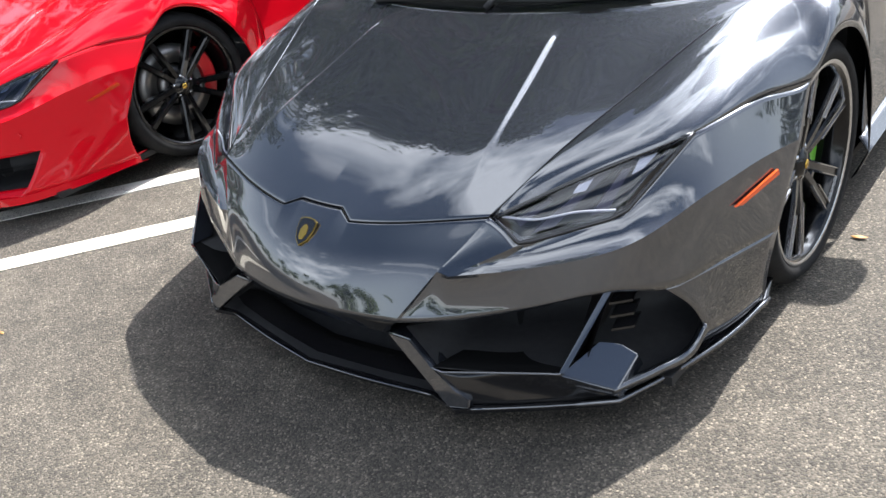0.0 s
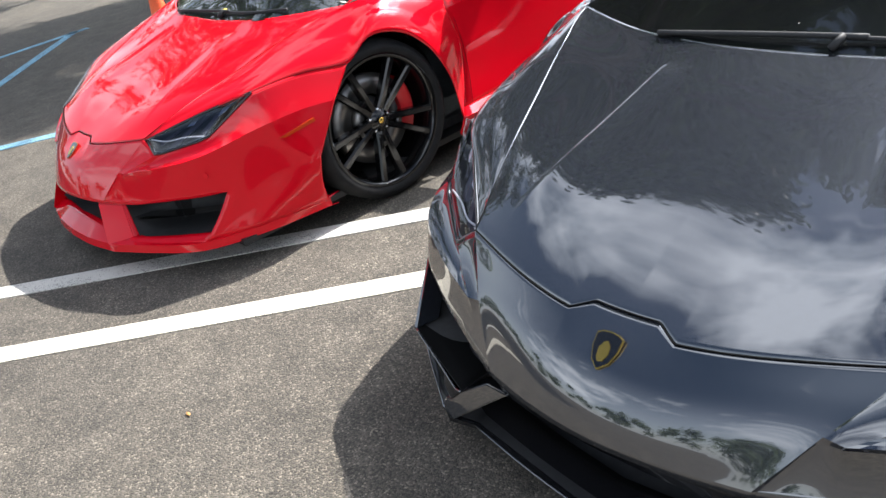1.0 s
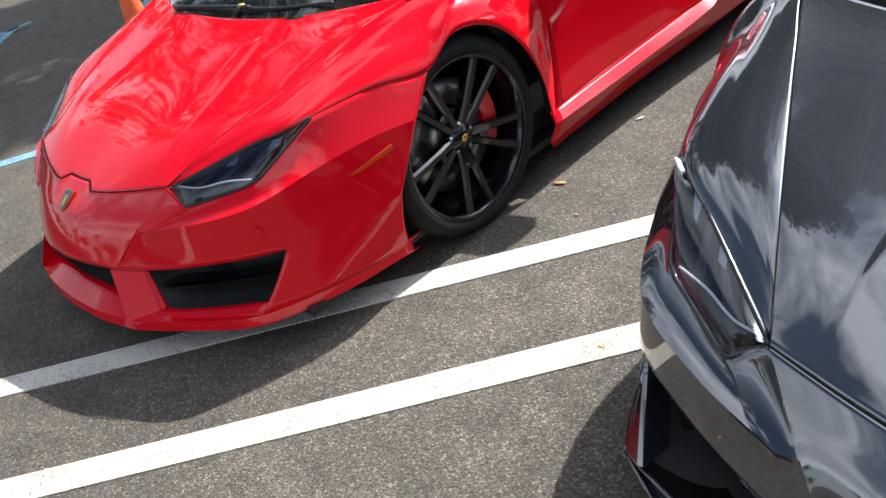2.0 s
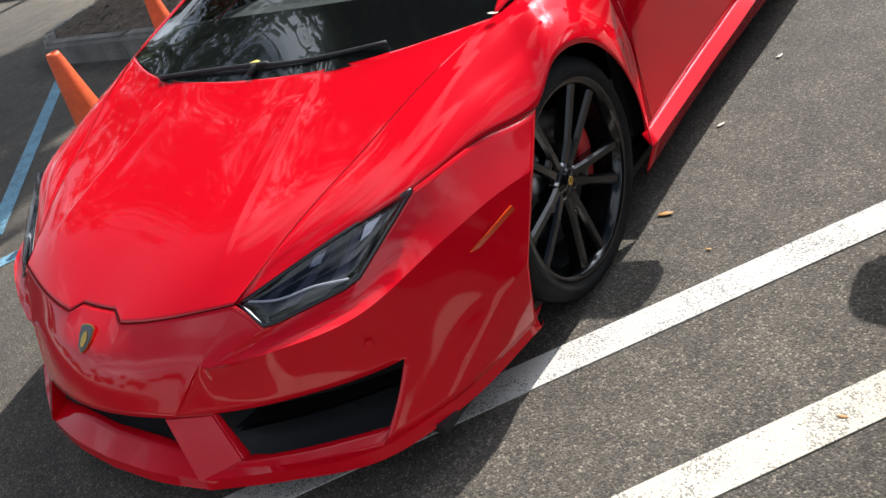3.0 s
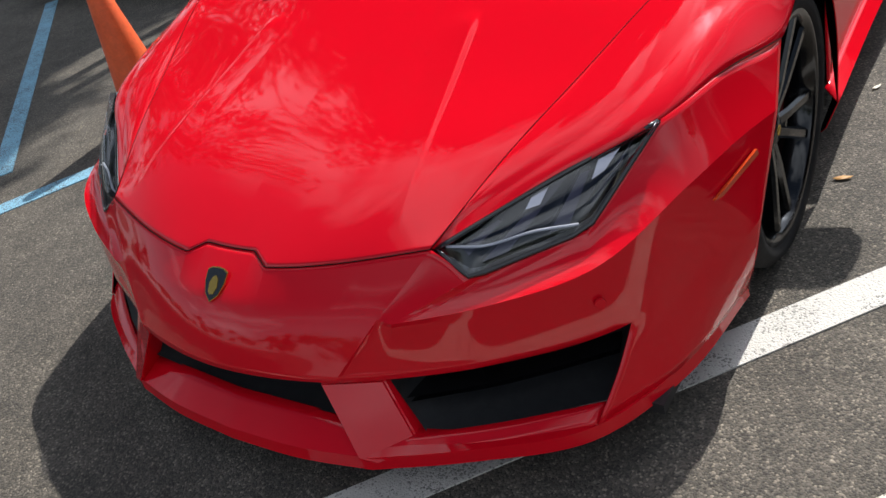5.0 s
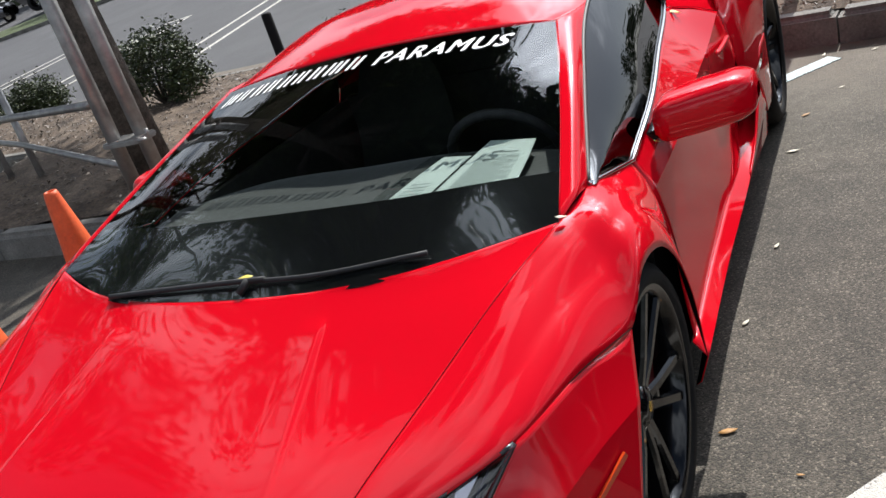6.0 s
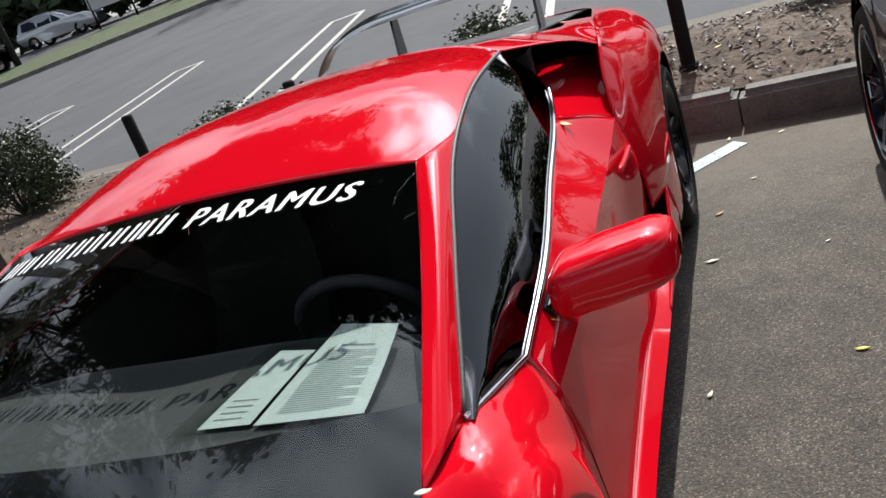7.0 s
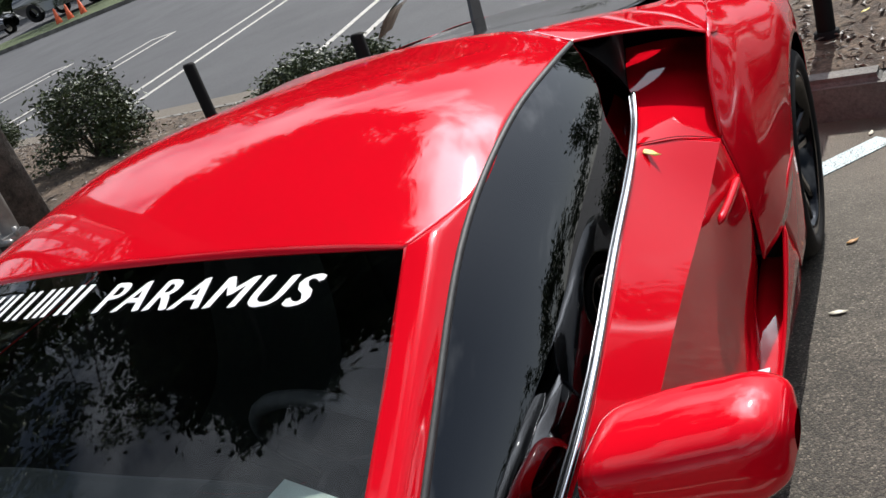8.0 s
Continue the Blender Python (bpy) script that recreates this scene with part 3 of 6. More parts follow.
def fender(car, paint, side):
    rows = [
        [CUT[0], (0.489, -0.795, 0.501), (0.490, -0.792, 0.499), LAMP[0]],
        [CUT[1], (0.595, -0.60, 0.588), (0.630, -0.612, 0.574), (0.655, -0.625, 0.556)],
        [CUT[2], (0.70, -0.395, 0.660), (0.765, -0.42, 0.645), LAMP[3]],
        [CUT[3], (0.775, -0.18, 0.732), (0.842, -0.215, 0.703), (0.885, -0.28, 0.618)],
        [CUT[4], (0.835, 0.02, 0.772), (0.892, -0.01, 0.735), (0.940, -0.115, 0.602)],
        [(0.800, 0.12, 0.780), (0.850, 0.10, 0.772), (0.905, 0.07, 0.732), (0.950, 0.0, 0.668)],
        [BELT[0], (0.855, 0.20, 0.760), (0.905, 0.19, 0.718), (0.953, 0.15, 0.640)],
        [(0.826, 0.34, 0.748), (0.868, 0.32, 0.715), (0.910, 0.30, 0.640), (0.953, 0.27, 0.540)],
        [BELT[1], (0.880, 0.45, 0.640), (0.912, 0.41, 0.520), (0.952, 0.345, 0.40)],
        [(0.850, 0.50, 0.640), (0.893, 0.48, 0.500), (0.918, 0.44, 0.330), (0.950, 0.375, 0.20)],
    ]
    for row, keep in zip(rows[2:6], (0.75, 0.45, 0.45, 0.75)):   # nearly flat from hood to cheek
        a, b = Vector(row[0]), Vector(row[3])
        for k in (1, 2):
            p = Vector(row[k])
            f = (p - a).dot(b - a) / (b - a).length_squared
            row[k] = tuple((a + (b - a) * f).lerp(p, keep))
    panel("fender", [fair(rows, 8, 7, 3, 6)], paint, car, side=side)


def side_body(car, paint, side):
    rows = [
        [BELT[1], (0.880, 0.45, 0.640), (0.893, 0.48, 0.500), (0.900, 0.46, 0.36), (0.915, 0.42, 0.22)],
        [BELT[2], (0.888, 0.764, 0.655), (0.888, 0.78, 0.500), (0.893, 0.78, 0.36), (0.903, 0.78, 0.23)],
        [BELT[3], (0.880, 1.17, 0.690), (0.882, 1.17, 0.530), (0.890, 1.17, 0.38), (0.900, 1.17, 0.24)],
        [BELT[4], (0.868, 1.60, 0.705), (0.880, 1.60, 0.560), (0.890, 1.60, 0.40), (0.905, 1.60, 0.25)],
        [(0.74, 1.66, 0.838), (0.868, 1.825, 0.744), (0.908, 1.80, 0.58), (0.905, 1.79, 0.44), (0.872, 1.82, 0.27)],
    ]
    panel("door", [loft(rows, 8, 10, (1,))], paint, car, side=side, angle=14)
    sill = [
        [(0.912, 0.40, 0.225), (0.951, 0.375, 0.195), (0.925, 0.36, 0.125), (0.90, 0.40, 0.085)],
        [(0.900, 0.90, 0.232), (0.940, 0.90, 0.192), (0.905, 0.90, 0.120), (0.88, 0.90, 0.085)],
        [(0.893, 1.40, 0.250), (0.948, 1.40, 0.212), (0.910, 1.40, 0.120), (0.88, 1.40, 0.085)],
        [(0.878, 1.75, 0.275), (0.958, 1.75, 0.255), (0.925, 1.75, 0.130), (0.88, 1.75, 0.09)],
        [(0.868, 2.03, 0.300), (0.963, 2.06, 0.290), (0.945, 2.10, 0.14), (0.88, 2.10, 0.09)],
    ]
    panel("sill", [loft(sill, 4, 10, (1, 2))], paint, car, side=side, angle=20)
    gap_line(car, [BELT[1], (0.868, 0.47, 0.66), (0.893, 0.49, 0.500), (0.902, 0.49, 0.36), (0.914, 0.47, 0.23)], side)
    gap_line(car, [(0.738, 1.605, 0.8435), (0.80, 1.73, 0.80), (0.868, 1.828, 0.744)], side)
    bm = bmesh.new()
    tube(bm, spline([(x * side + 0.003 * side, y, z + 0.004) for x, y, z in BELT + [(0.700, 1.762, 0.864), (0.682, 1.84, 0.884)]], 8, (1,)), 0.006, 6)
    part("window_trim", bm, CHROME, car, "bright window trim strip")
    bm = bmesh.new()                                # black mouth of the air scoop, ahead of the rear wheel
    prism(bm, [(0.80 * side, 2.03, 0.26), (0.958 * side, 2.05, 0.26), (0.950 * side, 1.98, 0.45), (0.80 * side, 1.98, 0.50)], (0, 0.03, 0))
    prism(bm, [(0.80 * side, 1.80, 0.455), (0.918 * side, 1.80, 0.432), (0.948 * side, 1.95, 0.432), (0.80 * side, 1.97, 0.455)], (0, 0, 0.012))
    prism(bm, [(0.80 * side, 1.82, 0.25), (0.868 * side, 1.82, 0.25), (0.83 * side, 2.02, 0.25), (0.80 * side, 2.02, 0.25)], (0, 0, 0.29))
    part("air_scoop", bm, BLACK_MATT, car)
    blade = [[(0.950, 1.45, 0.216), (0.950, 1.45, 0.217)], [(0.957, 1.70, 0.245), (0.957, 1.70, 0.285)], [(0.962, 1.88, 0.275), (0.958, 1.86, 0.370)], [(0.964, 2.03, 0.285), (0.954, 1.96, 0.430)]]
    panel("scoop_blade", [loft(blade, 4, 6)], paint, car, side=side, thick=0.008)
    scoop = [[(0.953, 1.95, 0.43), (0.960, 2.00, 0.36), (0.964, 2.05, 0.25)],
             [(0.960, 2.11, 0.505), (0.966, 2.13, 0.40), (0.966, 2.14, 0.25)],
             [(0.966, 2.262, 0.52), (0.968, 2.25, 0.44), (0.966, 2.235, 0.25)]]
    panel("scoop_wall", [loft(scoop, 6, 5)], paint, car, side=side)
    bm = bmesh.new()
    tube(bm, spline([(0.888 * side, 1.55, 0.655), (0.893 * side, 1.66, 0.652), (0.897 * side, 1.80, 0.655)], 4), [0.003] + [0.010] * 7 + [0.003], 8)
    part("door_handle", bm, paint, car)


def rear_quarter(car, paint, side):
    outer = [
        [(0.868, 1.835, 0.744), (0.893, 1.82, 0.66), (0.912, 1.80, 0.56), (0.922, 1.78, 0.43)],
        [(0.845, 1.95, 0.860), (0.893, 1.95, 0.76), (0.932, 1.95, 0.60), (0.953, 1.95, 0.43)],
        [(0.835, 2.08, 0.935), (0.890, 2.14, 0.845), (0.940, 2.18, 0.70), (0.966, 2.262, 0.52)],
        [(0.79, 2.35, 0.945), (0.875, 2.40, 0.885), (0.938, 2.42, 0.80), (0.968, 2.38, 0.655)],
        [(0.75, 2.58, 0.935), (0.855, 2.60, 0.890), (0.932, 2.62, 0.83), (0.968, 2.62, 0.733)],
        [(0.72, 2.75, 0.925), (0.840, 2.78, 0.885), (0.925, 2.80, 0.81), (0.965, 2.83, 0.670)],
        [(0.66, 3.15, 0.895), (0.800, 3.13, 0.865), (0.895, 3.08, 0.79), (0.955, 2.98, 0.50)],
        [(0.60, 3.42, 0.865), (0.740, 3.38, 0.835), (0.840, 3.33, 0.72), (0.930, 3.06, 0.30)],
    ]
    panel("rear_quarter", [loft(outer, 7, 8)], paint, car, side=side)
    bm = bmesh.new()
    pts = spline([(0.868 * side, 1.835, 0.746), (0.846 * side, 1.95, 0.862), (0.836 * side, 2.08, 0.937)], 6)
    tube(bm, pts, 0.006, 6)
    part("intake_edge", bm, paint, car)
    pocket = [
        [(0.737, 1.60, 0.842), (0.80, 1.73, 0.795), (0.866, 1.83, 0.742)],
        [(0.69, 1.79, 0.856), (0.775, 1.90, 0.820), (0.852, 1.97, 0.775)],
        [(0.61, 2.06, 0.862), (0.72, 2.14, 0.840), (0.815, 2.18, 0.805)],
        [(0.50, 2.48, 0.845), (0.64, 2.50, 0.840), (0.775, 2.48, 0.825)],
    ]
    panel("intake_floor", [loft(pocket, 6, 6)], paint, car, side=side, thick=0)
    wall = [[(0.866, 1.83, 0.742), (0.846, 1.95, 0.860), (0.836, 2.08, 0.935)],
            [(0.830, 1.98, 0.742), (0.815, 2.08, 0.840), (0.805, 2.18, 0.925)],
            [(0.78, 2.28, 0.742), (0.78, 2.29, 0.840), (0.78, 2.30, 0.92)]]
    panel("intake_wall", [loft(wall, 4, 4)], paint, car, side=side, thick=0)
    # near-black sheet closes the pocket; the depth's shade is painted into it
    mouth = [[(0.50, 2.44, 0.965), (0.62, 2.46, 0.945), (0.77, 2.44, 0.915)], [(0.50, 2.47, 0.83), (0.64, 2.49, 0.83), (0.79, 2.47, 0.80)]]
    panel("intake_mouth", [loft(mouth, 5, 4)], GAP_AND_SHADE, car, "near-black sheet for the shaded depth of the engine air intake", side=side, thick=0.004)


def roof(car, paint):
    R = RAIL
    rows = [
        HEADER,
        [(0, 1.00, 1.130), (0.22, 1.00, 1.124), (0.39, 1.00, 1.110), (0.53, 1.00, 1.084), (0.651, 0.99, 1.029)],
        [(0, 1.28, 1.154), (0.22, 1.278, 1.149), (0.38, 1.27, 1.135), (0.52, 1.26, 1.108), R[3]],
        [(0, 1.58, 1.151), (0.21, 1.578, 1.146), (0.36, 1.58, 1.132), (0.48, 1.60, 1.106), R[4]],
        [(0, 1.86, 1.125), (0.19, 1.862, 1.121), (0.33, 1.87, 1.108), (0.44, 1.885, 1.085), R[5]],
    ]
    panel("roof", [fair(rows, 10, 10, 4, 3, True)], paint, car, mirror=True)
    for s in (1, -1):
        pil = [[CUT[4], (0.806, 0.10, 0.792), BELT[0]],
               [(0.705, 0.425, 0.906), (0.728, 0.47, 0.917), RAIL[1]],
               [HEADER[4], (0.640, 0.86, 1.036), RAIL[2]],
               [(0.651, 0.99, 1.029), (0.650, 1.0, 1.030), (0.649, 1.01, 1.031)]]
        panel("a_pillar", [loft(pil, 6, 10, (), (2,))], paint, car, side=s)
        butt = [[R[5], (0.44, 1.885, 1.085)], [(0.665, 1.955, 1.012), (0.50, 2.12, 1.040)], [(0.775, 2.035, 0.975), (0.57, 2.30, 0.998)], [(0.835, 2.08, 0.937), (0.64, 2.42, 0.972)], [(0.79, 2.35, 0.945), (0.64, 2.55, 0.955)], [(0.72, 2.75, 0.925), (0.58, 2.78, 0.935)]]
        panel("buttress", [loft(butt, 8, 8)], paint, car, side=s)
        bm = bmesh.new()
        tube(bm, spline([(x * s, y, z - 0.004) for x, y, z in RAIL], 8), 0.007, 6)
        part("window_seal", bm, BLACK_MATT, car)
    deck = [[(0, 1.86, 1.121), (0.33, 1.87, 1.106), (0.44, 1.885, 1.085)],
            [(0, 2.25, 1.045), (0.34, 2.25, 1.035), (0.56, 2.28, 1.00)],
            [(0, 2.8, 0.945), (0.36, 2.79, 0.942), (0.58, 2.78, 0.935)],
            [(0, 3.45, 0.88), (0.36, 3.44, 0.878), (0.61, 3.41, 0.866)]]
    panel("engine_cover", [loft(deck, 8, 8)], BLACK_GLOSS, car, "black louvred engine cover", mirror=True)


def glazing(car, red):
    mid = [(0, 0.15, 0.878), (0.2, 0.155, 0.876), (0.38, 0.17, 0.871), (0.60, 0.205, 0.860), (0.748, 0.24, 0.842)]
    mid2 = [(0, 0.48, 0.996), (0.19, 0.485, 0.992), (0.36, 0.50, 0.985), (0.55, 0.525, 0.969), (0.683, 0.545, 0.944)]
    g = loft([COWL, mid, mid2, HEADER], 8, 10)
    if red:
        windshield_decal(car, g)
    ob = panel("windshield", [g], WINDSHIELD_GLASS, car, "raked clear windshield", mirror=True, thick=0)
    # black ceramic border along the lower edge, under the glass
    n = 9
    band = g[:n].copy()
    band[..., 2] -= 0.004
    panel("windshield_border", [band], BLACK_GLOSS, car, "black lower windshield border", mirror=True, thick=0)
    for s in (1, -1):
        up = spline(RAIL, 8)
        lo = spline(BELT + [(0.700, 1.762, 0.864), (0.682, 1.84, 0.884)], 10, (1,))
        k = 24
        top = np.array([up[round(i * (len(up) - 1) / k)] for i in range(k + 1)])
        bot = np.array([lo[round(i * (len(lo) - 1) / k)] for i in range(k + 1)])
        grid = np.array([[bot[i] * (1 - f) + top[i] * f + np.array((0.018 * math.sin(math.pi * f), 0, 0)) for i in range(k + 1)] for f in np.linspace(0, 1, 9)])
        panel("side_window", [grid], SIDE_GLASS, car, "dark side window", side=s, thick=0)
        q = [[(0.682, 1.84, 0.884), (0.620, 1.86, 0.965), (0.552, 1.87, 1.034)], [(0.655, 1.91, 0.868), (0.605, 1.94, 0.94), (0.56, 1.97, 0.99)],
             [(0.610, 2.05, 0.855), (0.585, 2.08, 0.92), (0.56, 2.10, 0.965)], [(0.50, 2.46, 0.835), (0.51, 2.46, 0.90), (0.52, 2.46, 0.935)]]
        panel("quarter_trim", [loft(q, 6, 4)], BLACK_MATT, car, side=s)


def on_grid(g, x, y):
    """Height of a grid over (x, y), from its nearest points."""
    p = g.reshape(-1, 3)
    d = (p[:, 0] - abs(x)) ** 2 + (p[:, 1] - y) ** 2
    i = np.argsort(d)[:6]
    A = np.c_[np.ones(6), p[i, 0] - abs(x), p[i, 1] - y]
    return float(np.linalg.lstsq(A, p[i, 2], rcond=None)[0][0])


def text_mesh(words, size, shear=0.0, bold=0.0):
    """Flat letters as (verts, faces), with the built-in font."""
    cu = bpy.data.curves.new("letters", "FONT")
    cu.body, cu.size, cu.shear, cu.offset, cu.resolution_u = words, size, shear, bold, 3
    cu.space_character = 1.16
    tmp = new("letters", cu)
    me = tmp.evaluated_get(bpy.context.evaluated_depsgraph_get()).to_mesh()
    flat = bmesh.new()
    flat.from_mesh(me)
    bmesh.ops.remove_doubles(flat, verts=flat.verts, dist=1e-5)
    bmesh.ops.triangulate(flat, faces=flat.faces)
    flat.verts.index_update()
    vs, fs = [tuple(v.co) for v in flat.verts], [tuple(v.index for v in f.verts) for f in flat.faces]
    flat.free()
    bpy.data.objects.remove(tmp)
    bpy.data.curves.remove(cu)
    return vs, fs


def windshield_decal(car, g):
    """White lettering along the top of the glass: plain bars for the first word, letters for the second."""
    decal = new("windshield_lettering")
    decal.parent = car
    H = 0.066
    def lay(bm, vs, fs, x0, kx, lift=0.0025):
        made = []
        for x, y, *_ in vs:
            X, Y = x0 + x * kx, 0.664 + y + 0.030 * (abs(x0 + x * kx) / 0.55) ** 2
            made.append(bm.verts.new((X, Y, on_grid(g, X, Y) + lift)))
        for f in fs:
            bm.faces.new([made[i] for i in f])
    widths = (0.75, 1.0, 1.2, 1.0, 1.1, 1.0, 1.1, 1.05, 0.4, 1.05, 0.4)
    x, unit = -0.572, 0.0595
    for w in widths:                                # pairs of slanted bars, a single bar for the narrow ones
        wide, sh, st, n = w * unit * 0.80, 0.018, 0.013, 4
        bars = [(0.0, st, 0.0, H)] if w < 0.5 else [(0.0, st, 0.0, H), (wide - st, wide, 0.0, H)]
        bm = bmesh.new()
        for a, b, lo, hi in bars:
            up = [lo + (hi - lo) * t / n for t in range(n + 1)]
            vs = [(a + sh * v / H, v) for v in up] + [(b + sh * v / H, v) for v in up[::-1]]
            lay(bm, vs, [tuple(range(len(vs)))], x, 1.0)
        part("letter_block", bm, WHITE_DECAL, decal, "plain white bars")
        x += w * unit
    vs, fs = text_mesh("PARAMUS", 0.092, 0.25, 0.0)
    span = max(v[0] for v in vs) - min(v[0] for v in vs)
    bm = bmesh.new()
    for k in range(3):                              # laid three times side by side for a bolder stroke
        lay(bm, [(v[0], v[1] + 0.0008 * k) for v in vs], fs, 0.069 + 0.003 * k, 0.426 / span, 0.0025 + 0.0003 * k)
    part("lettering", bm, WHITE_DECAL, decal, "white slanted capital letters")


def cabin(car, red):
    """Dashboard, seats, wheel and floor seen dimly through the glass."""
    rows = [[(0, -0.09, 0.715), (0.35, -0.08, 0.72), (0.70, 0.04, 0.735)],
            [(0, 0.10, 0.757), (0.35, 0.11, 0.757), (0.73, 0.16, 0.750)],
            [(0, 0.40, 0.763), (0.35, 0.40, 0.763), (0.74, 0.42, 0.738)],
            [(0, 0.60, 0.757), (0.35, 0.60, 0.757), (0.76, 0.58, 0.715)],
            [(0, 0.64, 0.69), (0.35, 0.64, 0.69), (0.76, 0.62, 0.66)],
            [(0, 0.60, 0.45), (0.35, 0.60, 0.45), (0.76, 0.58, 0.45)]]
    panel("dashboard", [loft(rows, 8, 6)], DASH, car, "dark suede dashboard", mirror=True, thick=0.01)
    bm = bmesh.new()
    block(bm, (-0.80, 0.30, 0.12), (0.80, 2.0, 0.16))
    block(bm, (-0.50, 1.78, 0.16), (0.50, 1.86, 1.0))
    block(bm, (-0.78, 1.74, 0.16), (0.78, 1.78, 0.72))
    for s in (1, -1):
        block(bm, (min(0.80 * s, 0.83 * s), 0.5, 0.16), (max(0.80 * s, 0.83 * s), 1.8, 0.70))
    part("cabin_shell", bm, INTERIOR, car)
    for s in (1, -1):
        bm = bmesh.new()
        seat = loft([[(0.14, 0.80, 0.36), (0.36, 0.78, 0.33), (0.58, 0.80, 0.36)], [(0.14, 1.15, 0.33), (0.36, 1.15, 0.29), (0.58, 1.15, 0.33)],
                     [(0.13, 1.35, 0.40), (0.36, 1.38, 0.36), (0.59, 1.35, 0.40)], [(0.15, 1.50, 0.75), (0.36, 1.55, 0.75), (0.57, 1.50, 0.75)],
                     [(0.24, 1.58, 0.98), (0.36, 1.60, 0.99), (0.48, 1.58, 0.98)], [(0.24, 1.68, 0.97), (0.36, 1.70, 0.98), (0.48, 1.68, 0.97)], [(0.15, 1.70, 0.4), (0.36, 1.72, 0.4), (0.57, 1.70, 0.4)]], 6, 5)
        add_grid(bm, sided(seat, s))
        part("seat", bm, DASH, car, "dark bucket seat")
    bm = bmesh.new()
    ring = [(0.36 + 0.18 * math.cos(a), 0.80 - 0.07 * math.sin(a), 0.66 + 0.165 * math.sin(a)) for a in np.arange(28) * 2 * math.pi / 28]
    tube(bm, ring, 0.016, 8, closed=True)
    tube(bm, [(0.20, 0.80, 0.66), (0.36, 0.76, 0.64), (0.52, 0.80, 0.66)], 0.02, 6)
    tube(bm, [(0.36, 0.76, 0.64), (0.36, 0.60, 0.58)], 0.04, 8)
    part("steering_wheel", bm, INTERIOR, car)
    bm = bmesh.new()
    for i in range(7):                              # the louvred demister vent
        block(bm, (-0.28 + i * 0.072, 0.125, 0.7555), (-0.218 + i * 0.072, 0.150, 0.7655), 0.002)
    part("demister_vent", bm, BLACK_GLOSS, car)


def wiper_set(car):
    bm = bmesh.new()
    tube(bm, spline([(-0.42, -0.135, 0.765), (-0.1, -0.125, 0.772), (0.10, -0.12, 0.775)], 6), 0.007, 6)
    tube(bm, spline([(0.02, -0.12, 0.770), (0.25, -0.115, 0.772), (0.52, -0.07, 0.782)], 6), 0.006, 6)
    tube(bm, [(0.03, -0.145, 0.752), (0.05, -0.12, 0.776)], 0.010, 8)
    part("wiper", bm, BLACK_MATT, car, "black windscreen wiper")


def headlight(car, side):
    P = [np.array(p) for p in LAMP]
    lamp = new("headlight")
    lamp.parent = car
    tip, low, out, rear = P
    up = spline([tip, (0.655, -0.625, 0.556), rear], 8)
    dn = spline([tip, low, out, rear], 16, (1, 2))
    lo = np.array([dn[round(i * (len(dn) - 1) / 16)] for i in range(17)])
    inward = np.array((-0.10, 0.16, -0.02))
    lens = np.array([lo * (1 - f) + up * f + np.array((0.012, -0.012, 0.010)) * math.sin(math.pi * f) for f in np.linspace(0, 1, 7)])
    panel("lens", [lens], LAMP_GLASS, lamp, "clear lamp lens", side=side, thick=0)
    edge = np.concatenate([lo, up[::-1]])
    bm = bmesh.new()
    tube(bm, (edge * (side, 1, 1)), 0.0055, 6, closed=True)
    part("lamp_frame", bm, BLACK_GLOSS, lamp)
    back = np.array([lo + inward * 0.45, up + inward * 0.45])
    walls = [np.array([lo, lo + inward * 0.45]), np.array([up, up + inward * 0.45]), back]
    bm = bmesh.new()
    for gq in walls:
        add_grid(bm, sided(gq, side))
    part("lamp_housing", bm, LAMP_DARK, lamp)

    def at(u, v, deep):
        k = u * 16
        i = min(15, int(k))
        low_p, up_p = lo[i] + (lo[i + 1] - lo[i]) * (k - i), up[i] + (up[i + 1] - up[i]) * (k - i)
        return (low_p * (1 - v) + up_p * v + inward * deep) * (side, 1, 1)

    def blade(bm, corners, deep, thick=0.10):
        prism(bm, [tuple(at(u, v, deep)) for u, v in corners], tuple(inward * thick * (side, 1, 1)))

    for corners in (((0.44, 0.70), (0.50, 0.66), (0.525, 0.93), (0.455, 0.93)), ((0.70, 0.60), (0.76, 0.55), (0.86, 0.90), (0.74, 0.90))):
        bm = bmesh.new()                            # small bright projectors under the top edge
        blade(bm, corners, 0.06)
        part("projector", bm, LAMP_SILVER, lamp, "small silver lamp projector")
    for corners in (((0.36, 0.04), (0.44, 0.04), (0.60, 0.80), (0.55, 0.84)), ((0.56, 0.06), (0.62, 0.06), (0.70, 0.70), (0.66, 0.74)), ((0.70, 0.10), (0.74, 0.12), (0.93, 0.55), (0.91, 0.62)), ((0.20, 0.25), (0.27, 0.15), (0.36, 0.62), (0.33, 0.70))):
        bm = bmesh.new()                            # slanted inner strips
        blade(bm, corners, 0.16)
        part("inner_strip", bm, LAMP_STRIP, lamp)
    bm = bmesh.new()                                # pale line across the lower third, painting in the lens edge's reflection
    tube(bm, spline([tuple(at(0.06, 0.55, 0.02)), tuple(at(0.30, 0.42, 0.03)), tuple(at(0.50, 0.30, 0.03)), tuple(at(0.645, 0.10, 0.02))], 6), 0.0028, 6)
    part("lens_edge_glint", bm, LAMP_LINE, lamp, "thin white line painted in for the lens edge's reflection")
    bm = bmesh.new()                                # black band inside the lower and outer edge
    add_grid(bm, np.array([[at(u, v, 0.015) for u in np.linspace(0.04, 0.98, 30)] for v in (0.0, 0.10)]))
    part("inner_bezel", bm, BLACK_GLOSS, lamp)


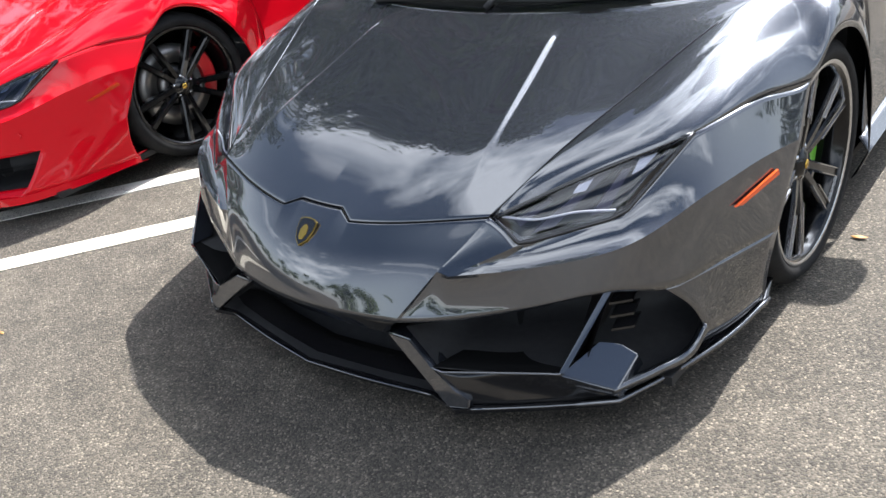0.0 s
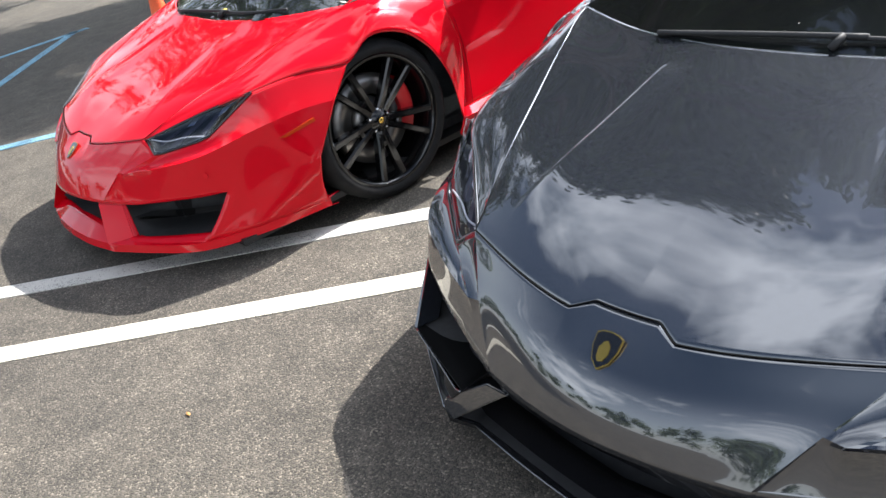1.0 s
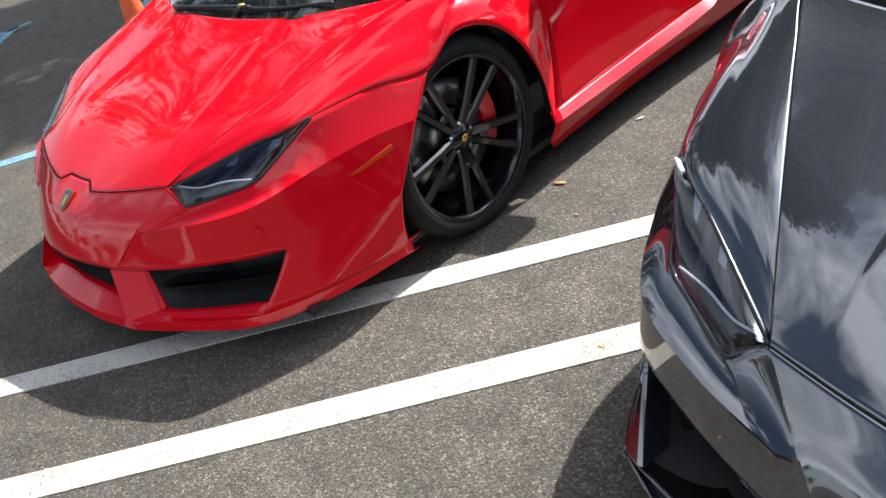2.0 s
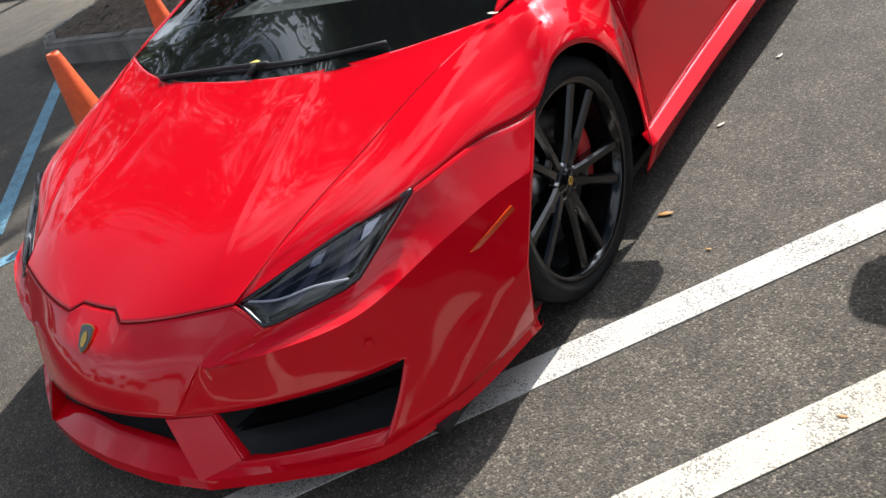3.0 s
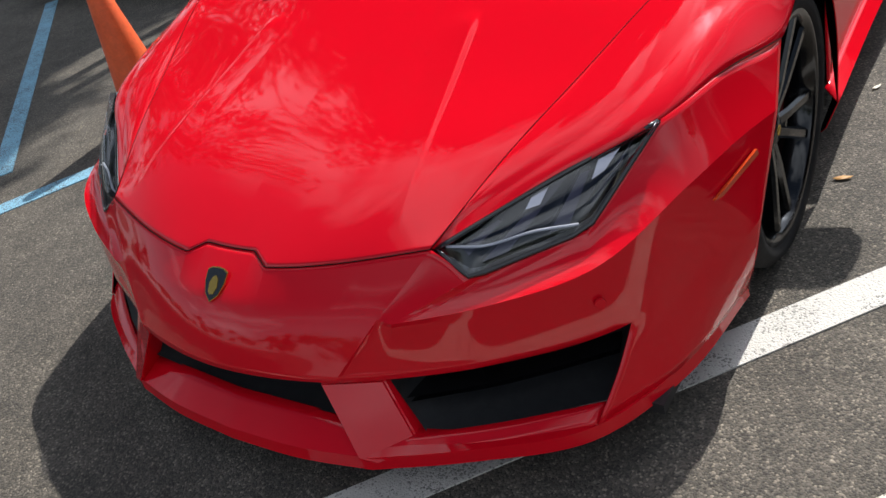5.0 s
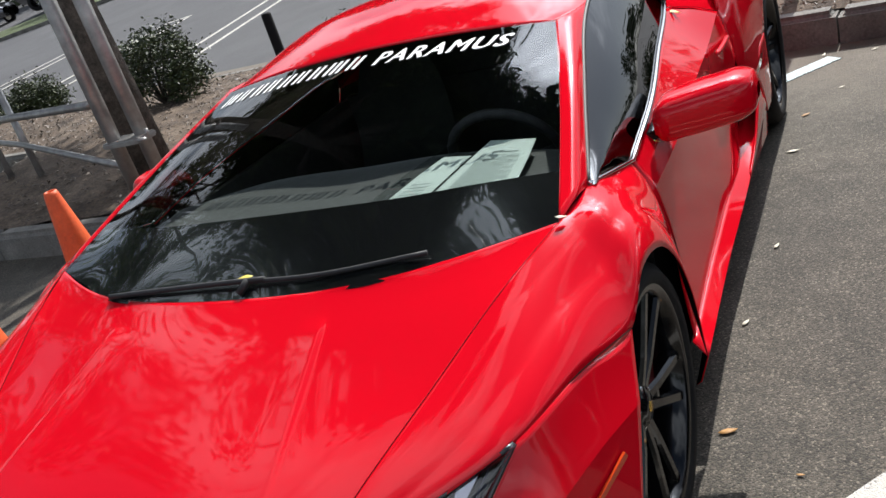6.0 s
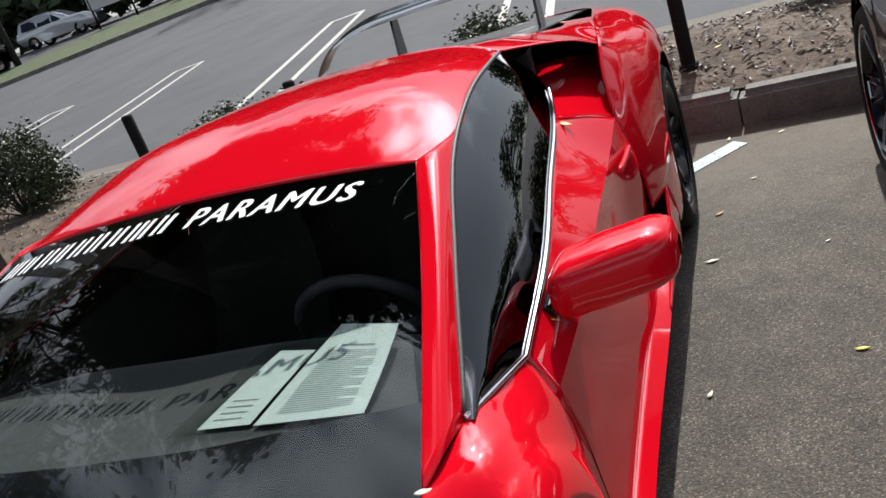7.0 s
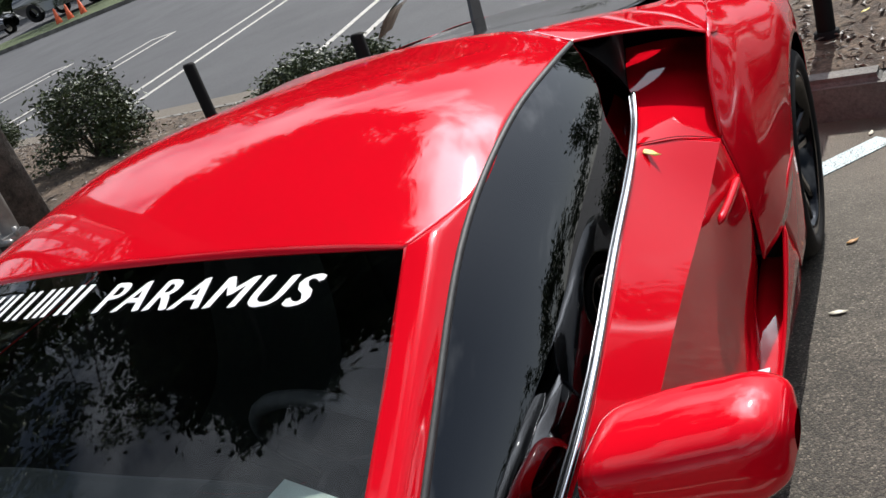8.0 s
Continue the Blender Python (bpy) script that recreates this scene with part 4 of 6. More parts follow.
def mirror(car, paint, side):
    m = new("door_mirror")
    m.parent = car
    xs = [0.868, 0.885, 0.94, 1.02, 1.085, 1.108, 1.118]
    ry = [0.056, 0.076, 0.086, 0.087, 0.080, 0.064, 0.028]
    rz = [0.036, 0.054, 0.060, 0.061, 0.057, 0.045, 0.018]
    yc = [0.672, 0.676, 0.692, 0.715, 0.733, 0.741, 0.745]
    zc = [0.750, 0.752, 0.758, 0.764, 0.768, 0.768, 0.766]
    n = 24
    rows = []
    for x, a, b, cy, cz in zip(xs, ry, rz, yc, zc):
        rows.append([(x, cy + a * np.sign(math.cos(t)) * abs(math.cos(t)) ** 0.6, cz + b * np.sign(math.sin(t)) * abs(math.sin(t)) ** 0.65) for t in np.arange(n + 1) * 2 * math.pi / n])
    panel("mirror_housing", [loft(rows, 1, 4)], paint, m, side=side, thick=0, centre=(0.98, 0.70, 0.76))
    bm = bmesh.new()
    prism(bm, [(0.895 * side, 0.750, 0.705), (1.085 * side, 0.805, 0.718), (1.085 * side, 0.805, 0.806), (0.895 * side, 0.750, 0.790)], (0.0, 0.012, 0))
    part("mirror_glass", bm, CHROME, m)
    bm = bmesh.new()
    prism(bm, [(0.82 * side, 0.60, 0.70), (0.82 * side, 0.74, 0.715), (0.90 * side, 0.76, 0.715), (0.90 * side, 0.68, 0.71)], (0, 0, 0.028))
    part("mirror_foot", bm, BLACK_GLOSS, m)


def badge(car, tilt_at):
    em = new("emblem")
    em.parent = car
    c = Vector(tilt_at)
    n = Vector((0, -0.64, 0.77)).normalized()
    u = Vector((1, 0, 0))
    v = n.cross(u).normalized()
    if v.z < 0:
        v = -v
    def shape(k):
        o = [(-0.030, 0.034), (-0.018, 0.041), (0, 0.043), (0.018, 0.041), (0.030, 0.034), (0.029, 0.005), (0.019, -0.025), (0, -0.043), (-0.019, -0.025), (-0.029, 0.005)]
        return [c + u * a * k * 1.02 + v * b * k * 0.90 for a, b in o]
    bm = bmesh.new()
    prism(bm, shape(1.0), n * 0.0035)
    part("emblem_border", bm, GOLD, em)
    bm = bmesh.new()
    prism(bm, [p + n * 0.002 for p in shape(0.93)], n * 0.0025)
    part("emblem_field", bm, BLACK_GLOSS, em)
    bm = bmesh.new()
    o = [(-0.010, -0.012), (-0.004, -0.018), (0.006, -0.016), (0.012, -0.004), (0.010, 0.008), (0.002, 0.015), (-0.006, 0.012), (-0.012, 0.002)]
    prism(bm, [c + u * a * 1.05 + v * b * 1.3 + n * 0.004 for a, b in o], n * 0.002)
    part("emblem_figure", bm, GOLD, em, "plain gold figure")


def dark_recess(bm, ring, back, mi=0):
    """Walls from an opening's edge to a smaller back, closed."""
    a = [bm.verts.new(p) for p in ring]
    b = [bm.verts.new(Vector(p) + Vector(back)) for p in ring]
    k = len(a)
    for i in range(k):
        bm.faces.new((a[i], a[(i + 1) % k], b[(i + 1) % k], b[i]))
    bm.faces.new(b)


def lip_curve(z, out=0.0, back=0.0):
    return [(0, -1.078 - out + back, z), (0.20, -1.066 - out + back, z), (0.372, -1.035 - out + back, z), (0.56, -0.945 - out * 0.9 + back, z), (0.765 + out * 0.5, -0.812 - out * 0.7 + back, z), (0.868 + out, -0.61, z + 0.004), (0.914 + out, -0.328, z)]


def lower_front_plain(car, paint, C):
    """The lower bumper with two side intakes, a centre intake and slanted struts."""
    rise = [0.185, 0.183, 0.160, 0.138, 0.138, 0.138, 0.138]
    lip = [[(x * 0.99, y + 0.05 + (z - 0.138) * 0.5, z) for (x, y, _), z in zip(lip_curve(0.138), rise)], lip_curve(0.132), lip_curve(0.100, 0.004), [(x * 0.985, y + 0.04, z) for x, y, z in lip_curve(0.088)]]
    panel("front_lip", [loft(lip, 8, 3, (2,), (1, 2))], paint, car, mirror=True, angle=25)
    for s in (1, -1):
        bm = bmesh.new()
        prism(bm, [(0.270 * s, -0.999, 0.277), (0.392 * s, -0.942, 0.268), (0.452 * s, -0.965, 0.128), (0.395 * s, -1.036, 0.122), (0.352 * s, -1.046, 0.130)], (0, 0.06, 0.0))
        bmesh.ops.bevel(bm, geom=list(bm.edges), offset=0.004, segments=2, affect="EDGES")
        part("bumper_strut", bm, paint, car, angle=40)
        bar = [[(0.40, -0.985, 0.150), (0.60, -0.872, 0.150), (0.79, -0.752, 0.158)], [(0.40, -1.022, 0.128), (0.60, -0.918, 0.128), (0.775, -0.802, 0.132)]]
        panel("intake_sill", [loft(bar, 5, 3)], paint, car, side=s)
        bm = bmesh.new()
        ring = [(0.397, -0.935, 0.267), (0.60, -0.848, 0.283), (0.806, -0.677, 0.292), (0.787, -0.752, 0.156), (0.60, -0.872, 0.142), (0.462, -0.948, 0.142)]
        dark_recess(bm, [(x * s, y + 0.004, z) for x, y, z in ring], (-0.03 * s, 0.20, 0.0))
        part("side_intake", bm, BLACK_MATT, car, "black side air intake")
        bm = bmesh.new()
        vane = loft([[(0.42, -0.930, 0.215), (0.60, -0.825, 0.222), (0.78, -0.690, 0.232)], [(0.42, -0.85, 0.205), (0.60, -0.75, 0.212), (0.76, -0.63, 0.22)]], 5, 2)
        add_grid(bm, sided(vane, s))
        vane[..., 2] -= 0.012
        add_grid(bm, sided(vane, s))
        part("intake_vane", bm, BLACK_GLOSS, car)
    bm = bmesh.new()
    ring = [(-0.29, -0.986, 0.276), (0, -1.034, 0.282), (0.29, -0.986, 0.276), (0.345, -0.985, 0.180), (0, -1.010, 0.180), (-0.345, -0.985, 0.180)]
    dark_recess(bm, ring, (0, 0.22, 0.0))
    part("centre_intake", bm, BLACK_MATT, car, "black centre air intake")


def lower_front_finned(car, paint, C):
    """The deeper lower bumper: wide black intake, bright-edged splitter, slanted struts and fins."""
    edge = [(0, -1.052, 0.100), (0.197, -1.030, 0.100), (0.387, -0.998, 0.100), (0.470, -1.014, 0.098), (0.505, -0.995, 0.099), (0.688, -0.881, 0.100), (0.787, -0.812, 0.100), (0.853, -0.660, 0.102), (0.904, -0.498, 0.106), (0.931, -0.322, 0.112)]
    lip = [[(x * 0.97, y + 0.11, z + 0.012) for x, y, z in edge], edge, [(x, y + 0.002, z - 0.014) for x, y, z in edge], [(x * 0.96, y + 0.11, z - 0.018) for x, y, z in edge]]
    panel("front_splitter", [loft(lip, 5, 3, (2, 3, 4, 6), (1, 2))], BLACK_GLOSS, car, "black front splitter", mirror=True, angle=25)
    bm = bmesh.new()                                # thin edge below the centre intake
    half = spline(edge[:3], 6)
    tube(bm, [(-x, y - 0.002, z) for x, y, z in half[::-1]] + [(x, y - 0.002, z) for x, y, z in half[1:]], 0.003, 6)
    part("splitter_edge", bm, paint, car)
    band = [[(0, -1.036, 0.283), (0.15, -1.018, 0.281), (0.300, -0.987, 0.277)], [(0, -1.006, 0.236), (0.15, -1.000, 0.236), (0.272, -0.984, 0.234)], [(0, -0.96, 0.230), (0.15, -0.955, 0.230), (0.272, -0.94, 0.230)]]
    panel("intake_brow", [loft(band, 5, 3, (), (1,))], BLACK_GLOSS, car, "black band under the nose", mirror=True)
    for s in (1, -1):
        at = lambda pts: [(x * s, y, z) for x, y, z in pts]
        bm = bmesh.new()
        tube(bm, at(spline(edge[4:], 6, (2,))), [0.0035] * 8 + [0.0065] * 23, 6)
        part("splitter_edge", bm, paint, car)
        side = [[C[4], C[5], C[6]],
                [(0.866, -0.605, 0.250), (0.906, -0.465, 0.225), (0.940, -0.352, 0.220)],
                [(0.884, -0.575, 0.178), (0.908, -0.458, 0.160), (0.930, -0.345, 0.150)],
                [(0.866, -0.590, 0.124), (0.902, -0.455, 0.118), (0.922, -0.338, 0.116)]]
        panel("bumper_corner", [loft(side, 6, 6, (), (2,))], paint, car, side=s)
        bm = bmesh.new()                            # slanted strut, widening to a foot on the splitter
        prism(bm, at([(0.262, -0.986, 0.238), (0.300, -0.992, 0.212), (0.452, -1.016, 0.100), (0.500, -0.998, 0.100), (0.503, -0.990, 0.124), (0.470, -0.995, 0.140), (0.412, -1.004, 0.192), (0.335, -0.982, 0.236)]), (0, 0.05, 0.0))
        bmesh.ops.bevel(bm, geom=list(bm.edges), offset=0.003, segments=2, affect="EDGES")
        part("bumper_strut", bm, paint, car, angle=40)
        wing = [[(0.412, -1.000, 0.192), (0.440, -0.992, 0.183), (0.57, -0.940, 0.192), (0.700, -0.892, 0.203)], [(0.470, -0.990, 0.140), (0.505, -0.975, 0.138), (0.60, -0.915, 0.140), (0.745, -0.845, 0.150)], [(0.490, -0.985, 0.104), (0.53, -0.965, 0.104), (0.66, -0.885, 0.104), (0.775, -0.808, 0.104)]]
        panel("lower_wing", [loft(wing, 5, 4)], BLACK_GLOSS, car, "black panel under the side intake", side=s)
        bm = bmesh.new()
        tube(bm, at([(x, y - 0.003, z + 0.002) for x, y, z in spline(wing[0], 5, (1,))]), 0.0030, 6)
        part("wing_edge", bm, paint, car)
        floor_ = [[(0.412, -0.998, 0.190), (0.57, -0.938, 0.190), (0.700, -0.890, 0.200)], [(0.43, -0.86, 0.170), (0.57, -0.80, 0.170), (0.70, -0.74, 0.175)]]
        panel("intake_floor", [loft(floor_, 5, 3)], BLACK_MATT, car, side=s)
        bm = bmesh.new()                            # foot of the fin, a bright slanted block
        prism(bm, at([(0.698, -0.898, 0.204), (0.716, -0.760, 0.208), (0.760, -0.742, 0.204), (0.802, -0.738, 0.186), (0.790, -0.822, 0.138)]), (0, 0.02, -0.04))
        bmesh.ops.bevel(bm, geom=list(bm.edges), offset=0.003, segments=2, affect="EDGES")
        part("corner_foot", bm, paint, car, angle=40)
        bm = bmesh.new()                            # upright fin between the two openings
        prism(bm, at([(0.694, -0.894, 0.204), (0.708, -0.890, 0.206), (0.757, -0.754, 0.352), (0.743, -0.762, 0.351)]), (-0.012 * s, 0.07, 0.0))
        part("intake_fin", bm, paint, car)
        rib = [[(0.790, -0.824, 0.142), (0.838, -0.715, 0.144), (0.874, -0.622, 0.150), (0.886, -0.578, 0.190)], [(0.784, -0.826, 0.124), (0.842, -0.718, 0.128), (0.880, -0.622, 0.134), (0.892, -0.574, 0.178)]]
        panel("outer_lip", [loft(rib, 6, 2)], paint, car, side=s, thick=0.02)
        for name, ring, back in (("side_intake", [(0.33, -0.982, 0.268), C[1], C[2], (0.748, -0.757, 0.350), (0.700, -0.885, 0.200), (0.57, -0.935, 0.186), (0.420, -0.990, 0.186)], (-0.03 * s, 0.22, -0.02)),
                                 ("outer_intake", [(0.752, -0.752, 0.350), (0.800, -0.705, 0.338), C[4], (0.866, -0.605, 0.250), (0.884, -0.580, 0.180), (0.872, -0.615, 0.130), (0.800, -0.775, 0.122), (0.715, -0.83, 0.175)], (-0.10 * s, 0.16, 0.0))):
            bm = bmesh.new()
            dark_recess(bm, at([(x, y + 0.005, z) for x, y, z in ring]), back)
            part(name, bm, BLACK_MATT, car, "black air intake")
        for k in range(3):                          # thin louvres in the outer opening
            bm = bmesh.new()
            z = 0.225 + 0.036 * k
            prism(bm, at([(0.735, -0.735, z), (0.775, -0.700, z), (0.77, -0.66, z + 0.012), (0.73, -0.69, z + 0.012)]), (0, 0, 0.006))
            part("louvre", bm, BLACK_GLOSS, car)
    bm = bmesh.new()
    ring = [(-0.272, -0.982, 0.234), (0, -1.004, 0.234), (0.272, -0.982, 0.234), (0.300, -0.986, 0.210), (0.440, -1.000, 0.106), (0.387, -0.99, 0.104), (0, -1.044, 0.104), (-0.387, -0.99, 0.104), (-0.440, -1.000, 0.106), (-0.300, -0.986, 0.210)]
    dark_recess(bm, ring, (0, 0.22, 0.0))
    part("centre_intake", bm, BLACK_MATT, car, "black centre air intake")


def rear_end(car, paint):
    rows = [[(0, 3.45, 0.88), (0.36, 3.44, 0.878), (0.61, 3.41, 0.866), (0.74, 3.38, 0.835)], [(0, 3.50, 0.70), (0.36, 3.49, 0.70), (0.65, 3.44, 0.69), (0.84, 3.33, 0.70)], [(0, 3.50, 0.42), (0.36, 3.49, 0.42), (0.68, 3.42, 0.42), (0.92, 3.12, 0.40)], [(0, 3.38, 0.16), (0.36, 3.37, 0.16), (0.66, 3.30, 0.17), (0.90, 3.10, 0.18)]]
    panel("rear_bumper", [loft(rows, 6, 6)], paint, car, mirror=True)
    for s in (1, -1):
        for y0, r in ((0.0, 0.356), (2.62, 0.380)):
            zc = 0.33
            bm = bmesh.new()
            g = np.array([[(s * x, y0 + r * math.cos(a), zc + r * math.sin(a)) for a in np.linspace(-0.75, math.pi + 0.75, 24)] for x in (0.50, 0.70, 0.85)])
            add_grid(bm, g)
            add_grid(bm, np.array([[(s * 0.50, y0 + q * math.cos(a), zc + q * math.sin(a)) for a in np.linspace(-0.75, math.pi + 0.75, 24)] for q in (0.02, r)]))
            # shade inside the arch is put into the liner's near-black colour
            part("wheel_well", bm, GAP_AND_SHADE, car)
    bm = bmesh.new()
    block(bm, (-0.86, -0.70, 0.085), (0.86, 3.2, 0.11))
    block(bm, (-0.48, -0.75, 0.11), (0.48, 0.30, 0.42))
    block(bm, (-0.70, 2.0, 0.11), (0.70, 3.3, 0.60))
    part("underbody", bm, BLACK_MATT, car)


def rear_wing(car):
    w = new("rear_wing")
    w.parent = car
    bm = bmesh.new()
    prof = [(-0.13, 0.0), (-0.06, 0.022), (0.04, 0.026), (0.13, 0.035), (0.13, 0.028), (0.03, 0.008), (-0.07, -0.004)]
    stations = [(-0.86, 0.93, 0.7), (-0.77, 1.02, 0.85), (-0.58, 1.085, 1.0), (-0.3, 1.105, 1.0), (0, 1.11, 1.0), (0.3, 1.105, 1.0), (0.58, 1.085, 1.0), (0.77, 1.02, 0.85), (0.86, 0.93, 0.7)]
    rows = [[(x, 3.36 + a * k, z + b * k) for a, b in prof + prof[:1]] for x, z, k in stations]
    add_grid(bm, loft(rows, 2, 5))
    part("wing_blade", bm, BLACK_GLOSS, w)
    for s in (1, -1):
        bm = bmesh.new()
        prism(bm, [(0.37 * s, 3.28, 0.86), (0.37 * s, 3.40, 0.86), (0.37 * s, 3.42, 1.105), (0.37 * s, 3.34, 1.105)], (0.014 * s, 0, 0))
        part("wing_post", bm, BLACK_GLOSS, w)


def build_car(name, label, paint, m, style, caliper, turn, plain):
    car = thing(name, label, "car", m=m)
    hood_and_nose(car, paint)
    C = bumper_upper(car, paint, plain)
    roof(car, paint)
    glazing(car, plain)
    cabin(car, plain)
    wiper_set(car)
    for s in (1, -1):
        fender(car, paint, s)
        side_body(car, paint, s)
        rear_quarter(car, paint, s)
        headlight(car, s)
        mirror(car, paint, s)
        wheel(car, 0.812, 0.0, 0.324, 0.238, s, style, turn, caliper)
        wheel(car, 0.812, 2.62, 0.345, 0.305, s, style, turn + 20, caliper)
    (lower_front_plain if plain else lower_front_finned)(car, paint, C)
    rear_end(car, paint)
    badge(car, (0, -0.946, 0.4365))
    return car


red_car = build_car("sports_car", "glossy red low sports coupe with black wheels parked on asphalt", RED, pose(0, 0, 0), "black", CAL_RED, 52, True)
build_car("sports_car", "dark grey metallic low sports coupe with green brake calipers", GREY, pose(2.719, 0.128, 0, 0, 0, 1.35), "silver", CAL_GREEN, 30, False)
rear_wing(red_car)


# ---------------------------------------------------------------- ground
def asphalt():
    """Stone chips of many tones in dark binder, with worn and dusty patches."""
    m = mat("asphalt", (0.1, 0.1, 0.1), 0.88)
    tc = node(m, "ShaderNodeTexCoord")
    v = node(m, "ShaderNodeTexVoronoi", Scale=210.0)
    link(m, tc.outputs["Object"], v.inputs["Vector"])
    bw = node(m, "ShaderNodeSeparateColor")
    link(m, v.outputs["Color"], bw.inputs[0])
    r = node(m, "ShaderNodeValToRGB")
    ramp = r.color_ramp
    ramp.elements[0].position, ramp.elements[0].color = 0.0, (0.036, 0.033, 0.029, 1)
    ramp.elements[1].position, ramp.elements[1].color = 1.0, (0.245, 0.224, 0.190, 1)
    e = ramp.elements.new(0.5)
    e.color = (0.080, 0.074, 0.065, 1)
    e = ramp.elements.new(0.88)
    e.color = (0.118, 0.109, 0.095, 1)
    link(m, bw.outputs[0], r.inputs[0])
    n = node(m, "ShaderNodeTexNoise", Scale=1.1, Detail=7.0, Roughness=0.65)
    link(m, tc.outputs["Object"], n.inputs["Vector"])
    pr = node(m, "ShaderNodeValToRGB")
    pr.color_ramp.elements[0].position, pr.color_ramp.elements[1].position = 0.3, 0.72
    pr.color_ramp.elements[0].color, pr.color_ramp.elements[1].color = (0.72, 0.68, 0.63, 1), (1.12, 1.04, 0.93, 1)
    link(m, n.outputs[0], pr.inputs[0])
    mx = node(m, "ShaderNodeMix")
    mx.data_type, mx.blend_type = "RGBA", "MULTIPLY"
    mx.inputs[0].default_value = 1.0
    link(m, r.outputs[0], mx.inputs[6])
    link(m, pr.outputs[0], mx.inputs[7])
    st = node(m, "ShaderNodeTexNoise", Scale=6.0, Detail=8.0, Roughness=0.72)
    link(m, tc.outputs["Object"], st.inputs["Vector"])
    sr = node(m, "ShaderNodeMapRange")
    sr.inputs[1].default_value, sr.inputs[2].default_value = 0.36, 0.62
    sr.inputs[3].default_value, sr.inputs[4].default_value = 0.70, 1.12
    link(m, st.outputs[0], sr.inputs[0])
    worn = node(m, "ShaderNodeMix")
    worn.data_type, worn.blend_type = "RGBA", "MULTIPLY"
    worn.inputs[0].default_value = 1.0
    link(m, mx.outputs[2], worn.inputs[6])
    link(m, sr.outputs[0], worn.inputs[7])
    # sandy dirt swept against the kerb
    dot = node(m, "ShaderNodeVectorMath")
    dot.operation = "DOT_PRODUCT"
    dot.inputs[1].default_value = (0.109, 0.994, 0.0)
    link(m, tc.outputs["Object"], dot.inputs[0])
    dn = node(m, "ShaderNodeTexNoise", Scale=2.3, Detail=8.0, Roughness=0.7)
    link(m, tc.outputs["Object"], dn.inputs["Vector"])
    ad = node(m, "ShaderNodeMath")
    ad.operation = "MULTIPLY_ADD"
    ad.inputs[1].default_value = 3.2
    link(m, dn.outputs[0], ad.inputs[0])
    link(m, dot.outputs["Value"], ad.inputs[2])
    dm = node(m, "ShaderNodeMapRange")
    dm.inputs[1].default_value, dm.inputs[2].default_value = 3.9, 5.6
    dm.inputs[4].default_value = 0.85
    link(m, ad.outputs[0], dm.inputs[0])
    dx = node(m, "ShaderNodeMix")
    dx.data_type = "RGBA"
    dx.inputs[7].default_value = (0.150, 0.126, 0.098, 1)
    link(m, dm.outputs[0], dx.inputs[0])
    link(m, worn.outputs[2], dx.inputs[6])
    link(m, dx.outputs[2], bsdf(m).inputs["Base Color"])
    b = node(m, "ShaderNodeBump", Strength=0.55, Distance=0.005)
    link(m, v.outputs["Distance"], b.inputs["Height"])
    b.invert = True
    link(m, b.outputs[0], bsdf(m).inputs["Normal"])
    return m


ASPHALT = asphalt()
ASPHALT_FAR = mottle(mat("far_asphalt", (0.06, 0.06, 0.065), 0.9), [(0.3, (0.050, 0.050, 0.054)), (0.7, (0.075, 0.075, 0.079))], 0.7, bump=0.2, fine=0.25, fine_scale=60)


def road_paint(name, light, dark, worn):
    """Old traffic paint: worn through on the stone tips, patchy and dusty."""
    m = mat(name, light, 0.75)
    tc = node(m, "ShaderNodeTexCoord")
    chips = node(m, "ShaderNodeTexVoronoi", Scale=240.0)
    patch = node(m, "ShaderNodeTexNoise", Scale=7.0, Detail=9.0, Roughness=0.75)
    for n_ in (chips, patch):
        link(m, tc.outputs["Object"], n_.inputs["Vector"])
    sep = node(m, "ShaderNodeSeparateColor")
    link(m, chips.outputs["Color"], sep.inputs[0])
    add = node(m, "ShaderNodeMath")
    add.operation = "MULTIPLY_ADD"
    add.inputs[1].default_value = 0.55
    link(m, sep.outputs[0], add.inputs[0])
    link(m, patch.outputs[0], add.inputs[2])
    r = node(m, "ShaderNodeValToRGB")
    el = r.color_ramp.elements
    el[0].position, el[0].color = worn, (*light, 1)
    el[1].position, el[1].color = worn + 0.16, (*dark, 1)
    e = el.new(worn - 0.25)
    e.color = (*[c * 1.12 for c in light], 1)
    link(m, add.outputs[0], r.inputs[0])
    link(m, r.outputs[0], bsdf(m).inputs["Base Color"])
    b = node(m, "ShaderNodeBump", Strength=0.5, Distance=0.005)
    b.invert = True
    link(m, chips.outputs["Distance"], b.inputs["Height"])
    link(m, b.outputs[0], bsdf(m).inputs["Normal"])
    return m


PAINT_WHITE = road_paint("road_paint_white", (0.48, 0.46, 0.42), (0.22, 0.21, 0.19), 0.96)
PAINT_CREAM = road_paint("road_paint_cream", (0.51, 0.47, 0.39), (0.22, 0.205, 0.175), 0.95)
PAINT_BLUE = road_paint("road_paint_blue", (0.17, 0.36, 0.48), (0.07, 0.09, 0.10), 0.86)
PAINT_PALE = road_paint("road_paint_pale_blue", (0.52, 0.63, 0.64), (0.13, 0.14, 0.14), 0.86)
CONCRETE = mat("kerb_concrete", (0.3, 0.28, 0.25), 0.9)
mottle(CONCRETE, [(0.3, (0.10, 0.094, 0.084)), (0.55, (0.185, 0.175, 0.157)), (0.8, (0.29, 0.275, 0.25))], 3.0, bump=0.4, fine=0.25, fine_scale=70)
MULCH = mat("mulch", (0.12, 0.08, 0.055), 0.95)
